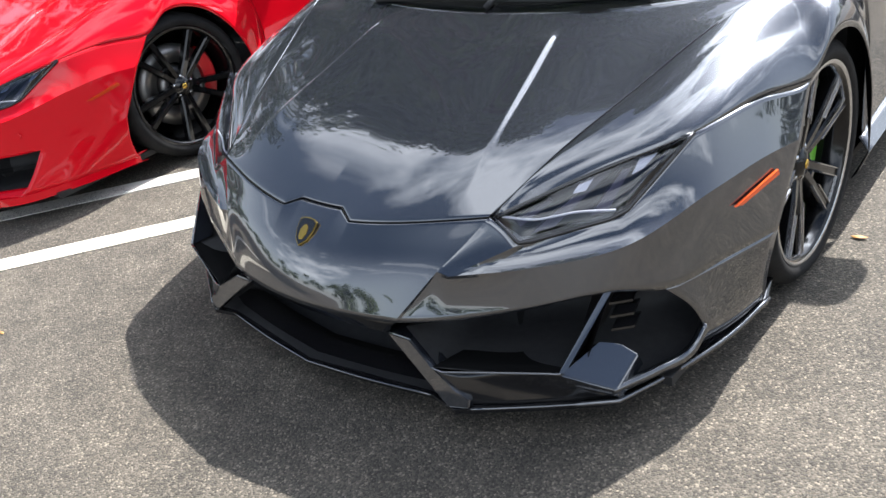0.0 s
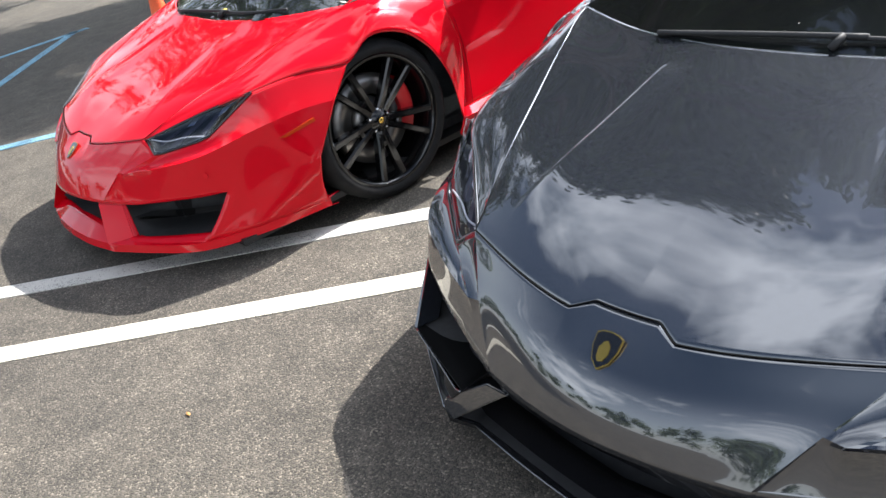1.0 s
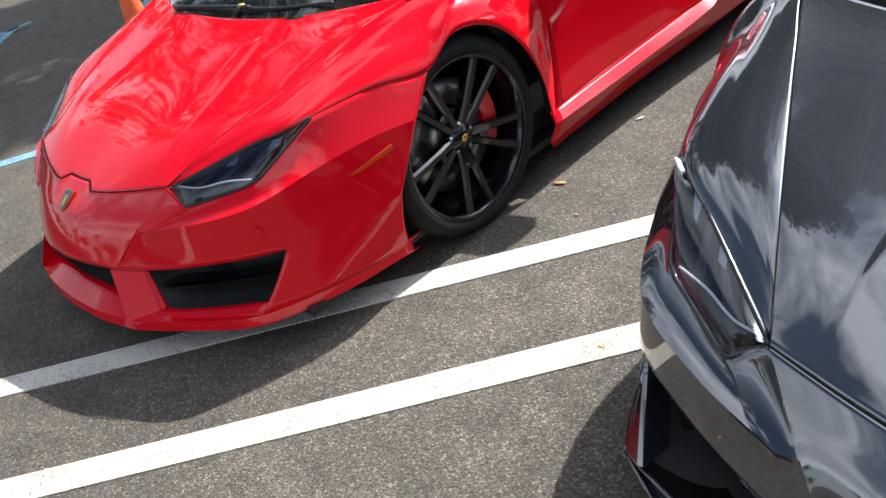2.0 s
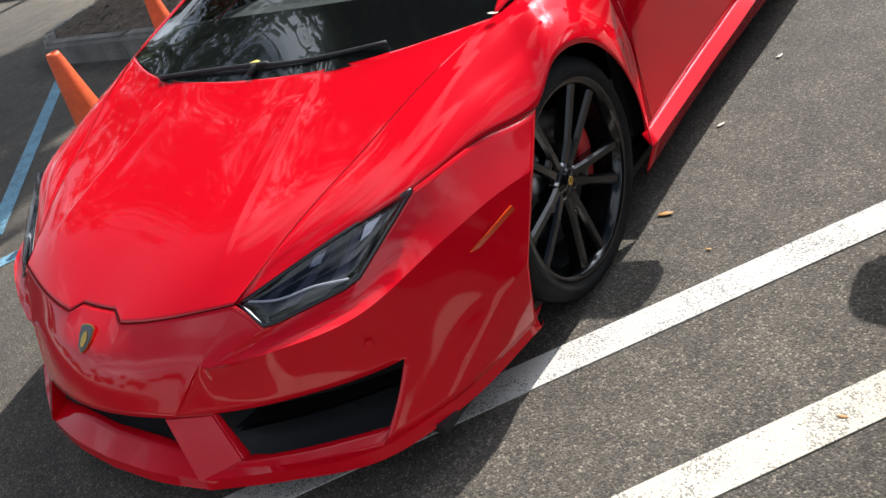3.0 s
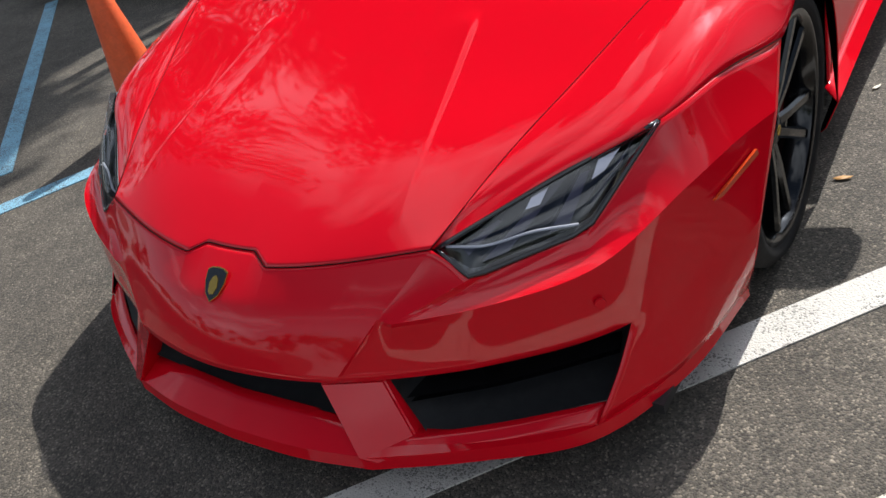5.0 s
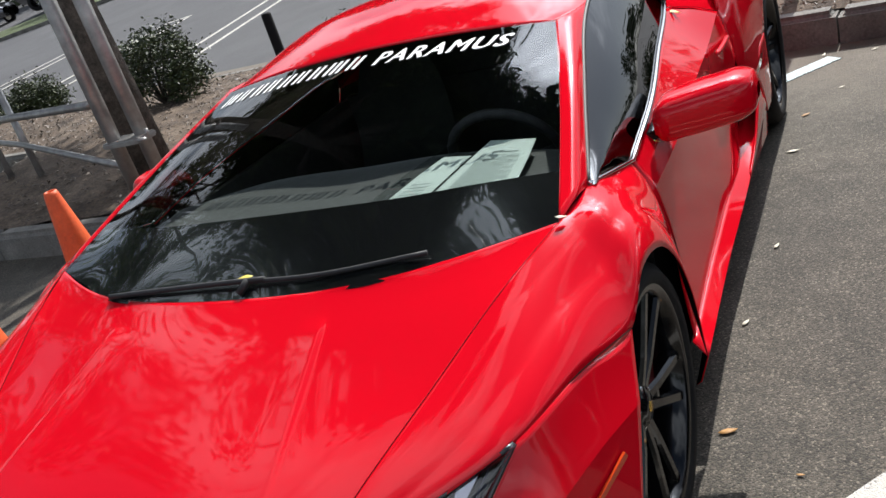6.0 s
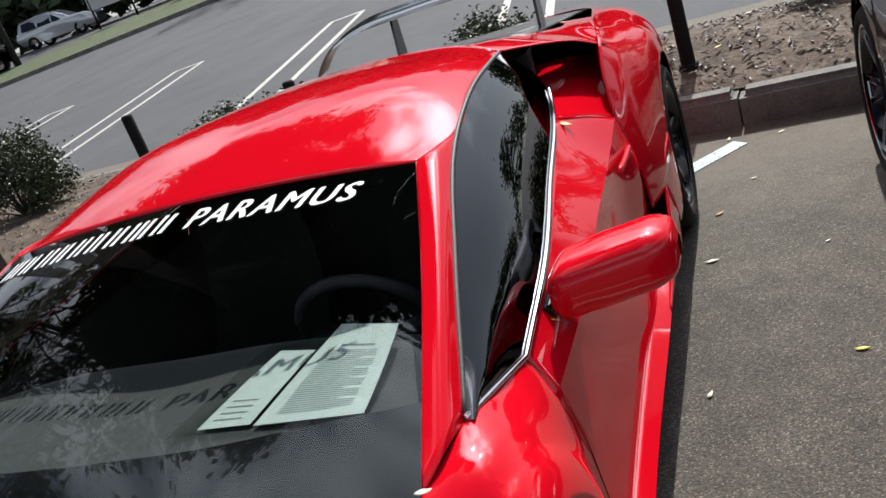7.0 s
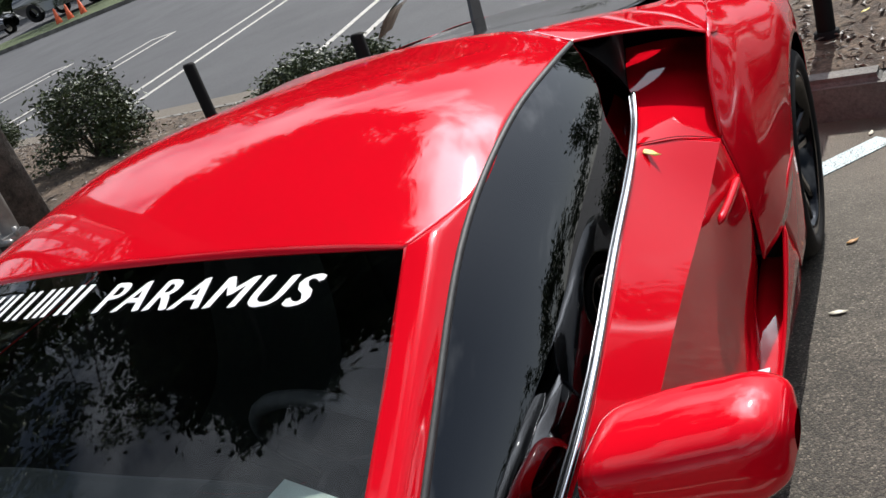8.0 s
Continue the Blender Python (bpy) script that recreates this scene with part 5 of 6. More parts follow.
mottle(MULCH, [(0.3, (0.045, 0.030, 0.021)), (0.55, (0.105, 0.074, 0.050)), (0.8, (0.20, 0.155, 0.115))], 5.0, bump=1.0, fine=0.6, fine_scale=35)
BARK = mat("bark", (0.09, 0.075, 0.06), 0.95)
mottle(BARK, [(0.3, (0.045, 0.038, 0.03)), (0.7, (0.13, 0.11, 0.09))], 12, bump=1.0, fine=0.4, fine_scale=40)
BARK_DARK = mat("dark_bark", (0.02, 0.018, 0.016), 0.9)
mottle(BARK_DARK, [(0.3, (0.012, 0.011, 0.010)), (0.7, (0.035, 0.030, 0.026))], 20, bump=0.8, fine=0.4, fine_scale=60)


def leaf_mat(name, dark, light, through=0.25):
    m = mat(name, dark, 0.55)
    g = node(m, "ShaderNodeNewGeometry")
    r = node(m, "ShaderNodeValToRGB")
    r.color_ramp.elements[0].color, r.color_ramp.elements[1].color = (*dark, 1), (*light, 1)
    link(m, g.outputs["Random Per Island"], r.inputs[0])
    link(m, r.outputs[0], bsdf(m).inputs["Base Color"])
    bsdf(m).inputs["Subsurface Weight"].default_value = 0.0
    return m


LEAF = leaf_mat("leaf", (0.030, 0.055, 0.014), (0.085, 0.125, 0.035))
LEAF_BUSH = leaf_mat("bush_leaf", (0.010, 0.020, 0.006), (0.058, 0.078, 0.020))
LEAF_WOODS = leaf_mat("woods_leaf", (0.025, 0.042, 0.016), (0.070, 0.095, 0.035))
LEAF_YELLOW = leaf_mat("fallen_leaf_yellow", (0.55, 0.42, 0.06), (0.62, 0.52, 0.10))
LEAF_BROWN = leaf_mat("fallen_leaf_brown", (0.30, 0.13, 0.03), (0.42, 0.22, 0.07))
LEAF_PALE = leaf_mat("fallen_leaf_pale", (0.55, 0.50, 0.38), (0.65, 0.60, 0.48))
GRASS = mat("grass", (0.07, 0.11, 0.03), 0.9)
mottle(GRASS, [(0.3, (0.035, 0.050, 0.016)), (0.7, (0.080, 0.105, 0.035))], 2.0, bump=1.0, fine=0.5, fine_scale=30)
ORANGE = mottle(mat("cone_orange", (0.72, 0.10, 0.02), 0.55), [(0.3, (0.60, 0.075, 0.015)), (0.6, (0.76, 0.115, 0.025))], 6, fine=0.1, fine_scale=60)
POST_METAL = mottle(mat("galvanised_steel", (0.36, 0.35, 0.34), 0.45, 0.7), [(0.3, (0.26, 0.25, 0.24)), (0.7, (0.46, 0.45, 0.43))], 9, bump=0.1)
bsdf(POST_METAL).inputs["Metallic"].default_value = 0.7
POST_BLACK = mat("black_post", (0.006, 0.006, 0.006), 0.75, spec=0.2)
SIGN_WHITE = mat("sign_white", (0.55, 0.56, 0.55), 0.6)
SIGN_BLUE = mat("bin_blue", (0.02, 0.05, 0.16), 0.5)

KERB = Vector((1, -0.11, 0)).normalized()             # the way the kerbs run
ACROSS = Vector((0.11, 1, 0)).normalized()


def far_z(x, y):
    """The land rises gently beyond the planted strip."""
    d = x * ACROSS.x + y * ACROSS.y - 7.0
    return 0.0 if d <= 0 else 0.06 * min(d, 8) + 0.09 * max(0.0, min(d, 24) - 8) + 0.03 * max(0.0, min(d, 70) - 24)


bm = bmesh.new()
rows = []
for v in [-400, -120, -40, -12, -6, 0, 7.0, 11, 15, 19, 23, 27, 31, 40, 55, 77, 120, 400]:
    rows.append([tuple(KERB * u + ACROSS * v + Vector((0, 0, far_z(*(KERB * u + ACROSS * v).xy)))) for u in [-400, -160, -80, -40, -20, -8, 0, 8, 20, 60, 400]])
add_grid(bm, np.array(rows), True)
outward(bm, (0, 0, -50))
for f in bm.faces:
    if f.calc_center_median().dot(ACROSS) > 6.9:
        f.material_index = 1
solo("ground", bm, [ASPHALT, ASPHALT_FAR], "worn grey asphalt of a sloping car park", "ground", kind="structure")


def stripe(name, a, b, w, material, label, z=0.004, far=False):
    a, b = Vector((*a, 0)), Vector((*b, 0))
    d = (b - a).normalized()
    s = Vector((-d.y, d.x, 0)) * w / 2
    bm = bmesh.new()
    q = [a + s, a - s, b - s, b + s]
    if far:
        q = [Vector((p.x, p.y, far_z(p.x, p.y) + 0.002)) for p in q]
    prism(bm, q, (0, 0, z))
    return solo(name, bm, material, label, "road marking", kind="structure")


stripe("stripe_1", (-0.6, -2.13), (2.2, 1.10), 0.105, PAINT_WHITE, "worn white diagonal hatch stripe on asphalt")
stripe("stripe_2", (-0.20, -2.455), (2.5, 0.69), 0.105, PAINT_CREAM, "worn yellowish white diagonal hatch stripe on asphalt")
stripe("stripe_3", (0.25, 2.56), (1.155, 3.47), 0.10, PAINT_PALE, "worn pale blue stripe end near the kerb")
stripe("stripe_4", (-2.62, -1.20), (-1.55, 0.45), 0.10, PAINT_BLUE, "worn blue stripe on asphalt")
stripe("stripe_5", (-5.10, 1.92), (-2.45, -0.22), 0.10, PAINT_BLUE, "worn blue diagonal stripe on asphalt")
stripe("stripe_6", (-6.25, 0.97), (-4.0, -0.75), 0.10, PAINT_BLUE, "worn blue diagonal stripe on asphalt")
stripe("stripe_7", (-6.20, 1.10), (-6.05, -0.90), 0.10, PAINT_BLUE, "worn blue stripe on asphalt")
n = 8
for k, (tx, ty) in enumerate(((-16.7, 14.6), (-12.92, 14.45), (-9.32, 14.57), (-5.3, 14.2), (-1.45, 13.8))):
    low = (tx + 0.85, ty - 6.3)
    stripe("stripe_%d" % n, (tx, ty), low, 0.11, PAINT_WHITE, "white line of a parking bay", far=True)
    stripe("stripe_%d" % (n + 1), (tx - 0.62, ty - 0.15), (low[0] - 0.62, low[1]), 0.11, PAINT_WHITE, "white line of a parking bay", far=True)
    stripe("stripe_%d" % (n + 2), (tx + 0.03, ty), (tx - 0.65, ty - 0.15), 0.11, PAINT_WHITE, "white line closing a parking bay", z=0.006, far=True)
    n += 3


def smooth_line(pts, n):
    return [Vector(p) for p in spline([(x, y, 0) for x, y in pts], n)]


def kerb_run(name, pts, w, h, label, stone=1.5):
    """A concrete kerb of separate stones along a line; its body lies to the line's left."""
    th = thing(name, label, "kerb", kind="structure")
    for a, b in zip(pts, pts[1:]):
        a, b = Vector((*a, 0)), Vector((*b, 0))
        n = max(1, round((b - a).length / stone))
        d = (b - a) / n
        s = Vector((-d.y, d.x, 0)).normalized() * w
        for i in range(n):
            p, q = a + d * i + d.normalized() * 0.005, a + d * (i + 1) - d.normalized() * 0.005
            jit = random.uniform(-0.006, 0.006)
            bm = bmesh.new()
            prism(bm, [p, q, q + s, p + s], (0, 0, h + jit))
            top = [e for e in bm.edges if min(e.verts[0].co.z, e.verts[1].co.z) > h * 0.8]
            bmesh.ops.bevel(bm, geom=top, offset=0.035, segments=3, affect="EDGES")
            part("kerb_stone", bm, CONCRETE, th)
    return th


front = [(-30, 6.95), (-6.75, 4.35), (-6.30, 4.05), (-6.15, 3.6), (-6.12, 2.75), (-5.95, 2.30), (-5.45, 2.02), (-2.9, 1.93), (-2.45, 2.05), (-2.25, 2.45), (-2.2, 3.6), (-2.0, 3.95), (-1.6, 4.03), (1.175, 3.725), (9, 2.87), (30, 0.56)]
kerb_run("kerb_1", front, 0.16, 0.185, "weathered concrete kerb of separate stones")
back = [(30, 2.6), (9, 4.91), (-12, 7.22), (-30, 9.2)]
kerb_run("kerb_2", back, 0.15, 0.17, "pale concrete kerb on the far side of the planted strip")

# planted strip: bark mulch between the kerbs, a little mounded
bm = bmesh.new()
rows = []
xs = list(np.arange(-30, -6.4, 1.0)) + list(np.arange(-6.25, -2.2, 0.13)) + list(np.arange(-2.1, 4, 0.12)) + list(np.arange(4, 30.1, 1.0))
def front_y(x):
    if -6.15 < x < -2.2:
        e = max(0.0, (abs(x + 4.17) - 1.45) / 0.55)
        return 2.02 + 0.16 + 1.2 * min(1.0, e) ** 2.2
    return (4.35 - 0.112 * (x + 6.75) if x <= -6.15 else 3.725 - 0.109 * (x - 1.175)) + 0.15
for x in xs:
    y0, y1 = front_y(x), 5.9 - 0.11 * x - 0.10
    row = []
    for k in range(29):
        f = k / 28
        y = y0 + (y1 - y0) * f
        lump = noise.noise((x * 2.5, y * 2.5, 0)) * 0.02 + noise.noise((x * 9, y * 9, 3)) * 0.012
        row.append((x, y, 0.165 + 0.14 * math.sin(math.pi * f) ** 0.7 * (0.5 + 0.5 * math.sin(math.pi * f)) + lump))
    rows.append(row)
add_grid(bm, np.array(rows))
outward(bm, (0, 4, -50))
solo("mulch_bed", bm, MULCH, "brown bark mulch bed between concrete kerbs", "planting bed", kind="structure", angle=80)


def bed_z(x, y):
    y0, y1 = front_y(x), 5.9 - 0.11 * x - 0.10
    f = min(1.0, max(0.0, (y - y0) / (y1 - y0)))
    return 0.165 + 0.14 * math.sin(math.pi * f) ** 0.7 * (0.5 + 0.5 * math.sin(math.pi * f))


# loose wood chips on the mulch
rng = random.Random(5)
vs, fs = [], []
for k in range(5200):
    x = rng.uniform(-8.5, 3.2)
    y0, y1 = front_y(x), 5.8 - 0.11 * x
    y = rng.uniform(y0 + 0.02, y1 - 0.05)
    z = bed_z(x, y) + rng.uniform(0.0, 0.025)
    a, l, w = rng.uniform(0, 6.28), rng.uniform(0.010, 0.034), rng.uniform(0.003, 0.009)
    dx, dy, t = math.cos(a), math.sin(a), rng.uniform(-0.01, 0.012)
    b = len(vs)
    vs += [(x - dx * l - dy * w, y - dy * l + dx * w, z - t), (x - dx * l + dy * w, y - dy * l - dx * w, z - t), (x + dx * l + dy * w, y + dy * l - dx * w, z + t), (x + dx * l - dy * w, y + dy * l + dx * w, z + t), (x, y, z + 0.008)]
    fs += [(b, b + 1, b + 4), (b + 1, b + 2, b + 4), (b + 2, b + 3, b + 4), (b + 3, b, b + 4)]
me = bpy.data.meshes.new("wood_chips")
me.from_pydata(vs, [], fs)
CHIP = leaf_mat("wood_chip", (0.035, 0.022, 0.015), (0.155, 0.112, 0.074))
me.materials.append(CHIP)
tagged(new("wood_chips", me), "loose pale and brown wood chips on the mulch", "mulch", kind="stuff")


# ---------------------------------------------------------------- trees and shrubs
def leaf_cloud(name, clumps, per, size, material, seed):
    """Many small leaves round clump centres (x, y, z, r); each leaf a bent blade of four triangles."""
    rg = np.random.RandomState(seed)
    vs, fs = [], []
    for cx, cy, cz, r in clumps:
        m = max(4, int(per * r * r))
        d = rg.normal(size=(m, 3))
        d /= np.linalg.norm(d, axis=1)[:, None]
        rad = r * (0.35 + 0.65 * rg.rand(m)) * (1 + 0.25 * rg.randn(m))
        p = np.array((cx, cy, cz)) + d * rad[:, None] * np.array((1, 1, 0.8))
        u = rg.normal(size=(m, 3))
        u[:, 2] *= 0.5
        u /= np.linalg.norm(u, axis=1)[:, None]
        w = np.cross(u, rg.normal(size=(m, 3)))
        w /= np.linalg.norm(w, axis=1)[:, None]
        sz = size * (0.6 + 0.8 * rg.rand(m))
        for q, a, b, s in zip(p, u, w, sz):
            i = len(vs)
            n_ = np.cross(a, b) * s * 0.12
            vs += [tuple(q - a * s), tuple(q + b * s * 0.42), tuple(q + a * s + n_), tuple(q - b * s * 0.42)]
            fs += [(i, i + 1, i + 2), (i, i + 2, i + 3)]
    me = bpy.data.meshes.new(name)
    me.from_pydata(vs, [], fs)
    me.materials.append(material)
    return new(name, me)


def tree(label, x, y, h, r0, crown, n_clumps, seed, bark, size=0.075, per=150, lobe=None):
    """A tapered trunk with limbs and a ragged crown; crown is (centre, radii)."""
    rg = random.Random(seed)
    th = thing("tree", label, "tree", m=pose(x, y, 0))
    zb = bed_z(x, y) - 0.02
    (cx, cy, cz), (rx, ry, rz) = crown
    bm = bmesh.new()
    pts, rad = [], []
    for k in range(10):
        f = k / 9
        pts.append((0.10 * math.sin(f * 4 + seed) * f + (cx - x) * 0.6 * f**2, 0.1 * math.cos(f * 3 + seed) * f + (cy - y) * 0.6 * f**2, zb + (h - zb) * f))
        rad.append(r0 * (1.25 if k == 0 else 1 - 0.7 * f))
    tube(bm, pts, rad, 10)
    clumps = []
    for k in range(n_clumps):
        while True:
            a, b, c = rg.uniform(-1, 1), rg.uniform(-1, 1), rg.uniform(-1, 1)
            if a * a + b * b + c * c < 1:
                break
        clumps.append((cx - x + a * rx, cy - y + b * ry, cz + c * rz, rg.uniform(0.35, 0.85)))
    if lobe:                                        # extra unseen foliage, placed where the windshield should mirror leaves
        (lx, ly, lz), (ax, ay, az) = lobe
        for k in range(n_clumps // 7):
            d = Vector((rg.gauss(0, 1), rg.gauss(0, 1), rg.gauss(0, 1))).normalized() * rg.random() ** 0.4
            clumps.append((lx - x + d.x * ax, ly - y + d.y * ay, lz + d.z * az, rg.uniform(0.35, 0.8)))
    for cl in clumps[::3]:
        k = rg.randint(4, 9)
        s = Vector(pts[k])
        e = Vector(cl[:3])
        mid = s.lerp(e, 0.5) + Vector((rg.uniform(-0.2, 0.2), rg.uniform(-0.2, 0.2), 0.25))
        tube(bm, spline([tuple(s), tuple(mid), tuple(e)], 4), [rad[k] * 0.45 * (1 - 0.1 * q) for q in range(9)], 6)
    part("trunk", bm, bark, th, angle=60)
    cr = leaf_cloud("crown", clumps, per, size, LEAF, seed)
    cr.parent = th
    return th


tree("tall leafy tree with a grey-brown trunk in the mulch bed", -3.42, 2.86, 11.5, 0.15, ((-4.9, 6.1, 8.9), (2.9, 4.1, 4.3)), 400, 3, BARK, 0.12, 620, ((-1.2, 5.4, 9.2), (1.7, 1.2, 1.3)))
# the next two trees stand out of view, added to darken the paint's reflections
tree("unseen tall leafy tree added farther along the mulch bed for reflections", -10.4, 5.7, 9.5, 0.15, ((-9.8, 4.0, 8.2), (3.3, 3.6, 4.4)), 110, 4, BARK, 0.11, 260)
tree("unseen tall leafy tree added at the end of the mulch bed for reflections", -15.6, 6.3, 9.5, 0.15, ((-15.0, 3.6, 7.8), (3.4, 4.4, 4.4)), 90, 6, BARK, 0.12, 220)


def shrub(x, y, r, h, seed, label):
    rg = random.Random(seed)
    th = thing("shrub", label, "shrub", group="evergreen shrubs", m=pose(x, y, bed_z(x, y)))
    bm = bmesh.new()
    clumps = []
    for k in range(26):
        a, q = rg.uniform(0, 6.28), r * math.sqrt(rg.random())
        z = rg.uniform(0.18, 1.0) * h * (1 - 0.35 * (q / r) ** 2)
        e = (q * math.cos(a), q * math.sin(a), z)
        clumps.append((*e, 0.17 + 0.08 * rg.random()))
        tube(bm, [(0, 0, -0.03), (e[0] * 0.4, e[1] * 0.4, z * 0.5), e], [0.012, 0.008, 0.004], 5)
    part("stem", bm, BARK, th)
    cr = leaf_cloud("foliage", clumps, 9000, 0.022, LEAF_BUSH, seed)
    cr.parent = th
    return th


shrub(-5.05, 4.88, 0.42, 0.72, 11, "dark green evergreen shrub in the mulch bed")
shrub(-9.1, 6.45, 0.45, 0.45, 12, "light green low shrub in the mulch bed")
shrub(-3.55, 6.05, 0.32, 0.26, 13, "low sprawling green shrub in the mulch bed")
shrub(-2.75, 5.8, 0.24, 0.22, 14, "low sprawling green shrub in the mulch bed")
shrub(2.05, 5.25, 0.45, 0.50, 15, "dark green shrub shading the mulch bed")
shrub(-0.6, 5.6, 0.40, 0.40, 16, "low green shrub in the mulch bed")

# far woods over the far road, the unseen rest added for the paint's reflections
rg = np.random.RandomState(21)
clumps = []
for k in range(330):
    a = rg.rand() * 2 * math.pi
    d = 75 + 40 * rg.rand()
    h = 3 + 9 * rg.rand()
    clumps.append((d * math.cos(a), d * math.sin(a) + 5, h + 2.5 * (math.sin(a) > 0), 2.6 + 2.0 * rg.rand()))
for k in range(420):
    u = rg.rand()
    clumps.append((-62 + 64 * u + 3 * rg.randn(), 40 + 14 * u + 5 * rg.rand(), 4.0 + 10 * rg.rand() ** 1.3, 1.6 + 1.3 * rg.rand()))
woods = leaf_cloud("woods", clumps, 16, 0.60, LEAF_WOODS, 22)
tagged(woods, "distant dark green belt of trees, unseen parts added round the car park", "woods", kind="stuff")


# ---------------------------------------------------------------- things round the cars
def cone(x, y, rot):
    th = thing("traffic_cone", "plain bright orange plastic traffic cone on asphalt", "traffic cone", group="traffic cones", m=pose(x, y, 0, 0, 0, rot))
    bm = bmesh.new()
    lathe(bm, [(0.028, 0.150), (0.045, 0.138), (0.06, 0.130), (0.35, 0.085), (0.69, 0.036), (0.708, 0.030), (0.708, 0.022), (0.60, 0.03)], 32, axis="z")
    part("cone_body", bm, ORANGE, th, angle=40)
    bm = bmesh.new()
    block(bm, (-0.18, -0.18, 0.0), (0.18, 0.18, 0.03), 0.012)
    part("cone_base", bm, ORANGE, th)


cone(-2.01, 0.37, 12)
cone(-2.14, 1.09, 30)


def bollard(x, y, h):
    th = thing("bollard", "short round black bollard in the mulch bed", "bollard", group="black bollards", m=pose(x, y, bed_z(x, y) - 0.03))
    bm = bmesh.new()
    lathe(bm, [(0, 0.042), (h - 0.015, 0.042), (h, 0.034), (h, 0.0005)], 20, axis="z")
    part("shaft", bm, POST_BLACK, th)
    bm = bmesh.new()
    lathe(bm, [(0.0, 0.060), (0.05, 0.058), (0.055, 0.043)], 20, axis="z")
    part("collar", bm, POST_BLACK, th)


bollard(-2.94, 4.2, 0.665)
bollard(-1.58, 4.2, 0.70)
bollard(0.93, 4.28, 0.70)

stake = thing("tree_stakes", "pair of tall galvanised steel pipes clamped beside a tree", "tree support", m=pose(-2.96, 2.41, 0))
for dx, dy, hh in ((-0.12, -0.03, 2.6), (0.09, 0.02, 2.7)):
    bm = bmesh.new()
    tube(bm, [(dx, dy, 0.15), (dx, dy, 1.2), (dx, dy, hh)], 0.048, 16)
    part("pipe", bm, POST_METAL, stake)
for z in (0.55, 1.95):
    bm = bmesh.new()
    block(bm, (-0.19, -0.09, z), (0.16, 0.08, z + 0.04), 0.01)
    tube(bm, [(0.14, -0.08, z + 0.02), (0.21, -0.08, z + 0.02)], 0.014, 8)
    tube(bm, [(0.16, 0.0, z + 0.02), (0.16, 0.0, z + 0.07)], 0.012, 8)
    part("clamp", bm, POST_METAL, stake)

rail = thing("steel_rail", "low galvanised steel tube rail fixed to posts", "railing", m=pose(-3.10, 2.40, 0))
for p, h in (((-1.85, 0.72), 1.05), ((-2.35, 0.80), 1.2), ((-3.6, 1.2), 1.1)):
    bm = bmesh.new()
    tube(bm, [(*p, 0.1), (*p, h)], 0.03, 10)
    part("post", bm, POST_METAL, rail)
bm = bmesh.new()
tube(bm, [(-0.20, 0.10, 0.83), (-1.85, 0.68, 0.78), (-2.35, 0.78, 0.77), (-3.6, 1.2, 0.75)], 0.032, 10)
part("top_rail", bm, POST_METAL, rail)
bm = bmesh.new()
tube(bm, [(0.05, -0.03, 0.40), (-1.85, 0.68, 0.55), (-2.78, 0.86, 0.66)], 0.024, 10)
part("lower_rail", bm, POST_METAL, rail)


# ---------------------------------------------------------------- paper sleeve on the dashboard
sleeve = thing("document_sleeve", "clear plastic sleeve with two printed white sheets on the dashboard", "document", m=pose(0, 0, 0))
SLEEVE_FILM = glass("sleeve_film", (0.82, 0.86, 0.85))


def sheet_pt(a, b, lift=0.0):
    """A point of the sleeve's curved sheet; a across, b from front to rear."""
    p = Vector((0.172, 0.250, 0)).lerp(Vector((0.605, 0.256, 0)), a)
    q = Vector((0.305, 0.615, 0)).lerp(Vector((0.578, 0.545, 0)), a)
    r = p.lerp(q, b)
    return Vector((r.x, r.y, 0.7705 + 0.022 * b * b + 0.012 * math.sin(math.pi * b) * (1 - a) + lift))


def sheet(name, a0, a1, b0, b1, lift, material, label, nx=8, ny=12, parent=sleeve):
    bm = bmesh.new()
    g = np.array([[sheet_pt(a0 + (a1 - a0) * i / nx, b0 + (b1 - b0) * j / ny, lift) for i in range(nx + 1)] for j in range(ny + 1)])
    add_grid(bm, g)
    return part(name, bm, material, parent, label)


sheet("film", 0, 1, 0, 1, 0.004, SLEEVE_FILM, "clear plastic film")
left_sheet = sheet("sheet", 0.12, 0.41, 0.06, 0.72, 0.0, PAPER, "white printed sheet")
right_sheet = sheet("sheet", 0.44, 0.985, 0.04, 0.985, 0.001, PAPER, "white printed sheet with text lines")
for k in range(30):
    b = 0.12 + 0.020 * k
    sheet("text_line", 0.52, 0.90 - 0.10 * ((k * 7) % 5 == 0), b, b + 0.0055, 0.0018, PAPER_INK, "", 4, 1, right_sheet)
for k in range(4):
    b = 0.12 + 0.05 * k
    sheet("text_line", 0.17, 0.33, b, b + 0.008, 0.0008, PAPER_INK, "", 3, 1, left_sheet)
sheet("heading", 0.60, 0.86, 0.748, 0.766, 0.0019, PAPER_INK, "", 6, 1, right_sheet)


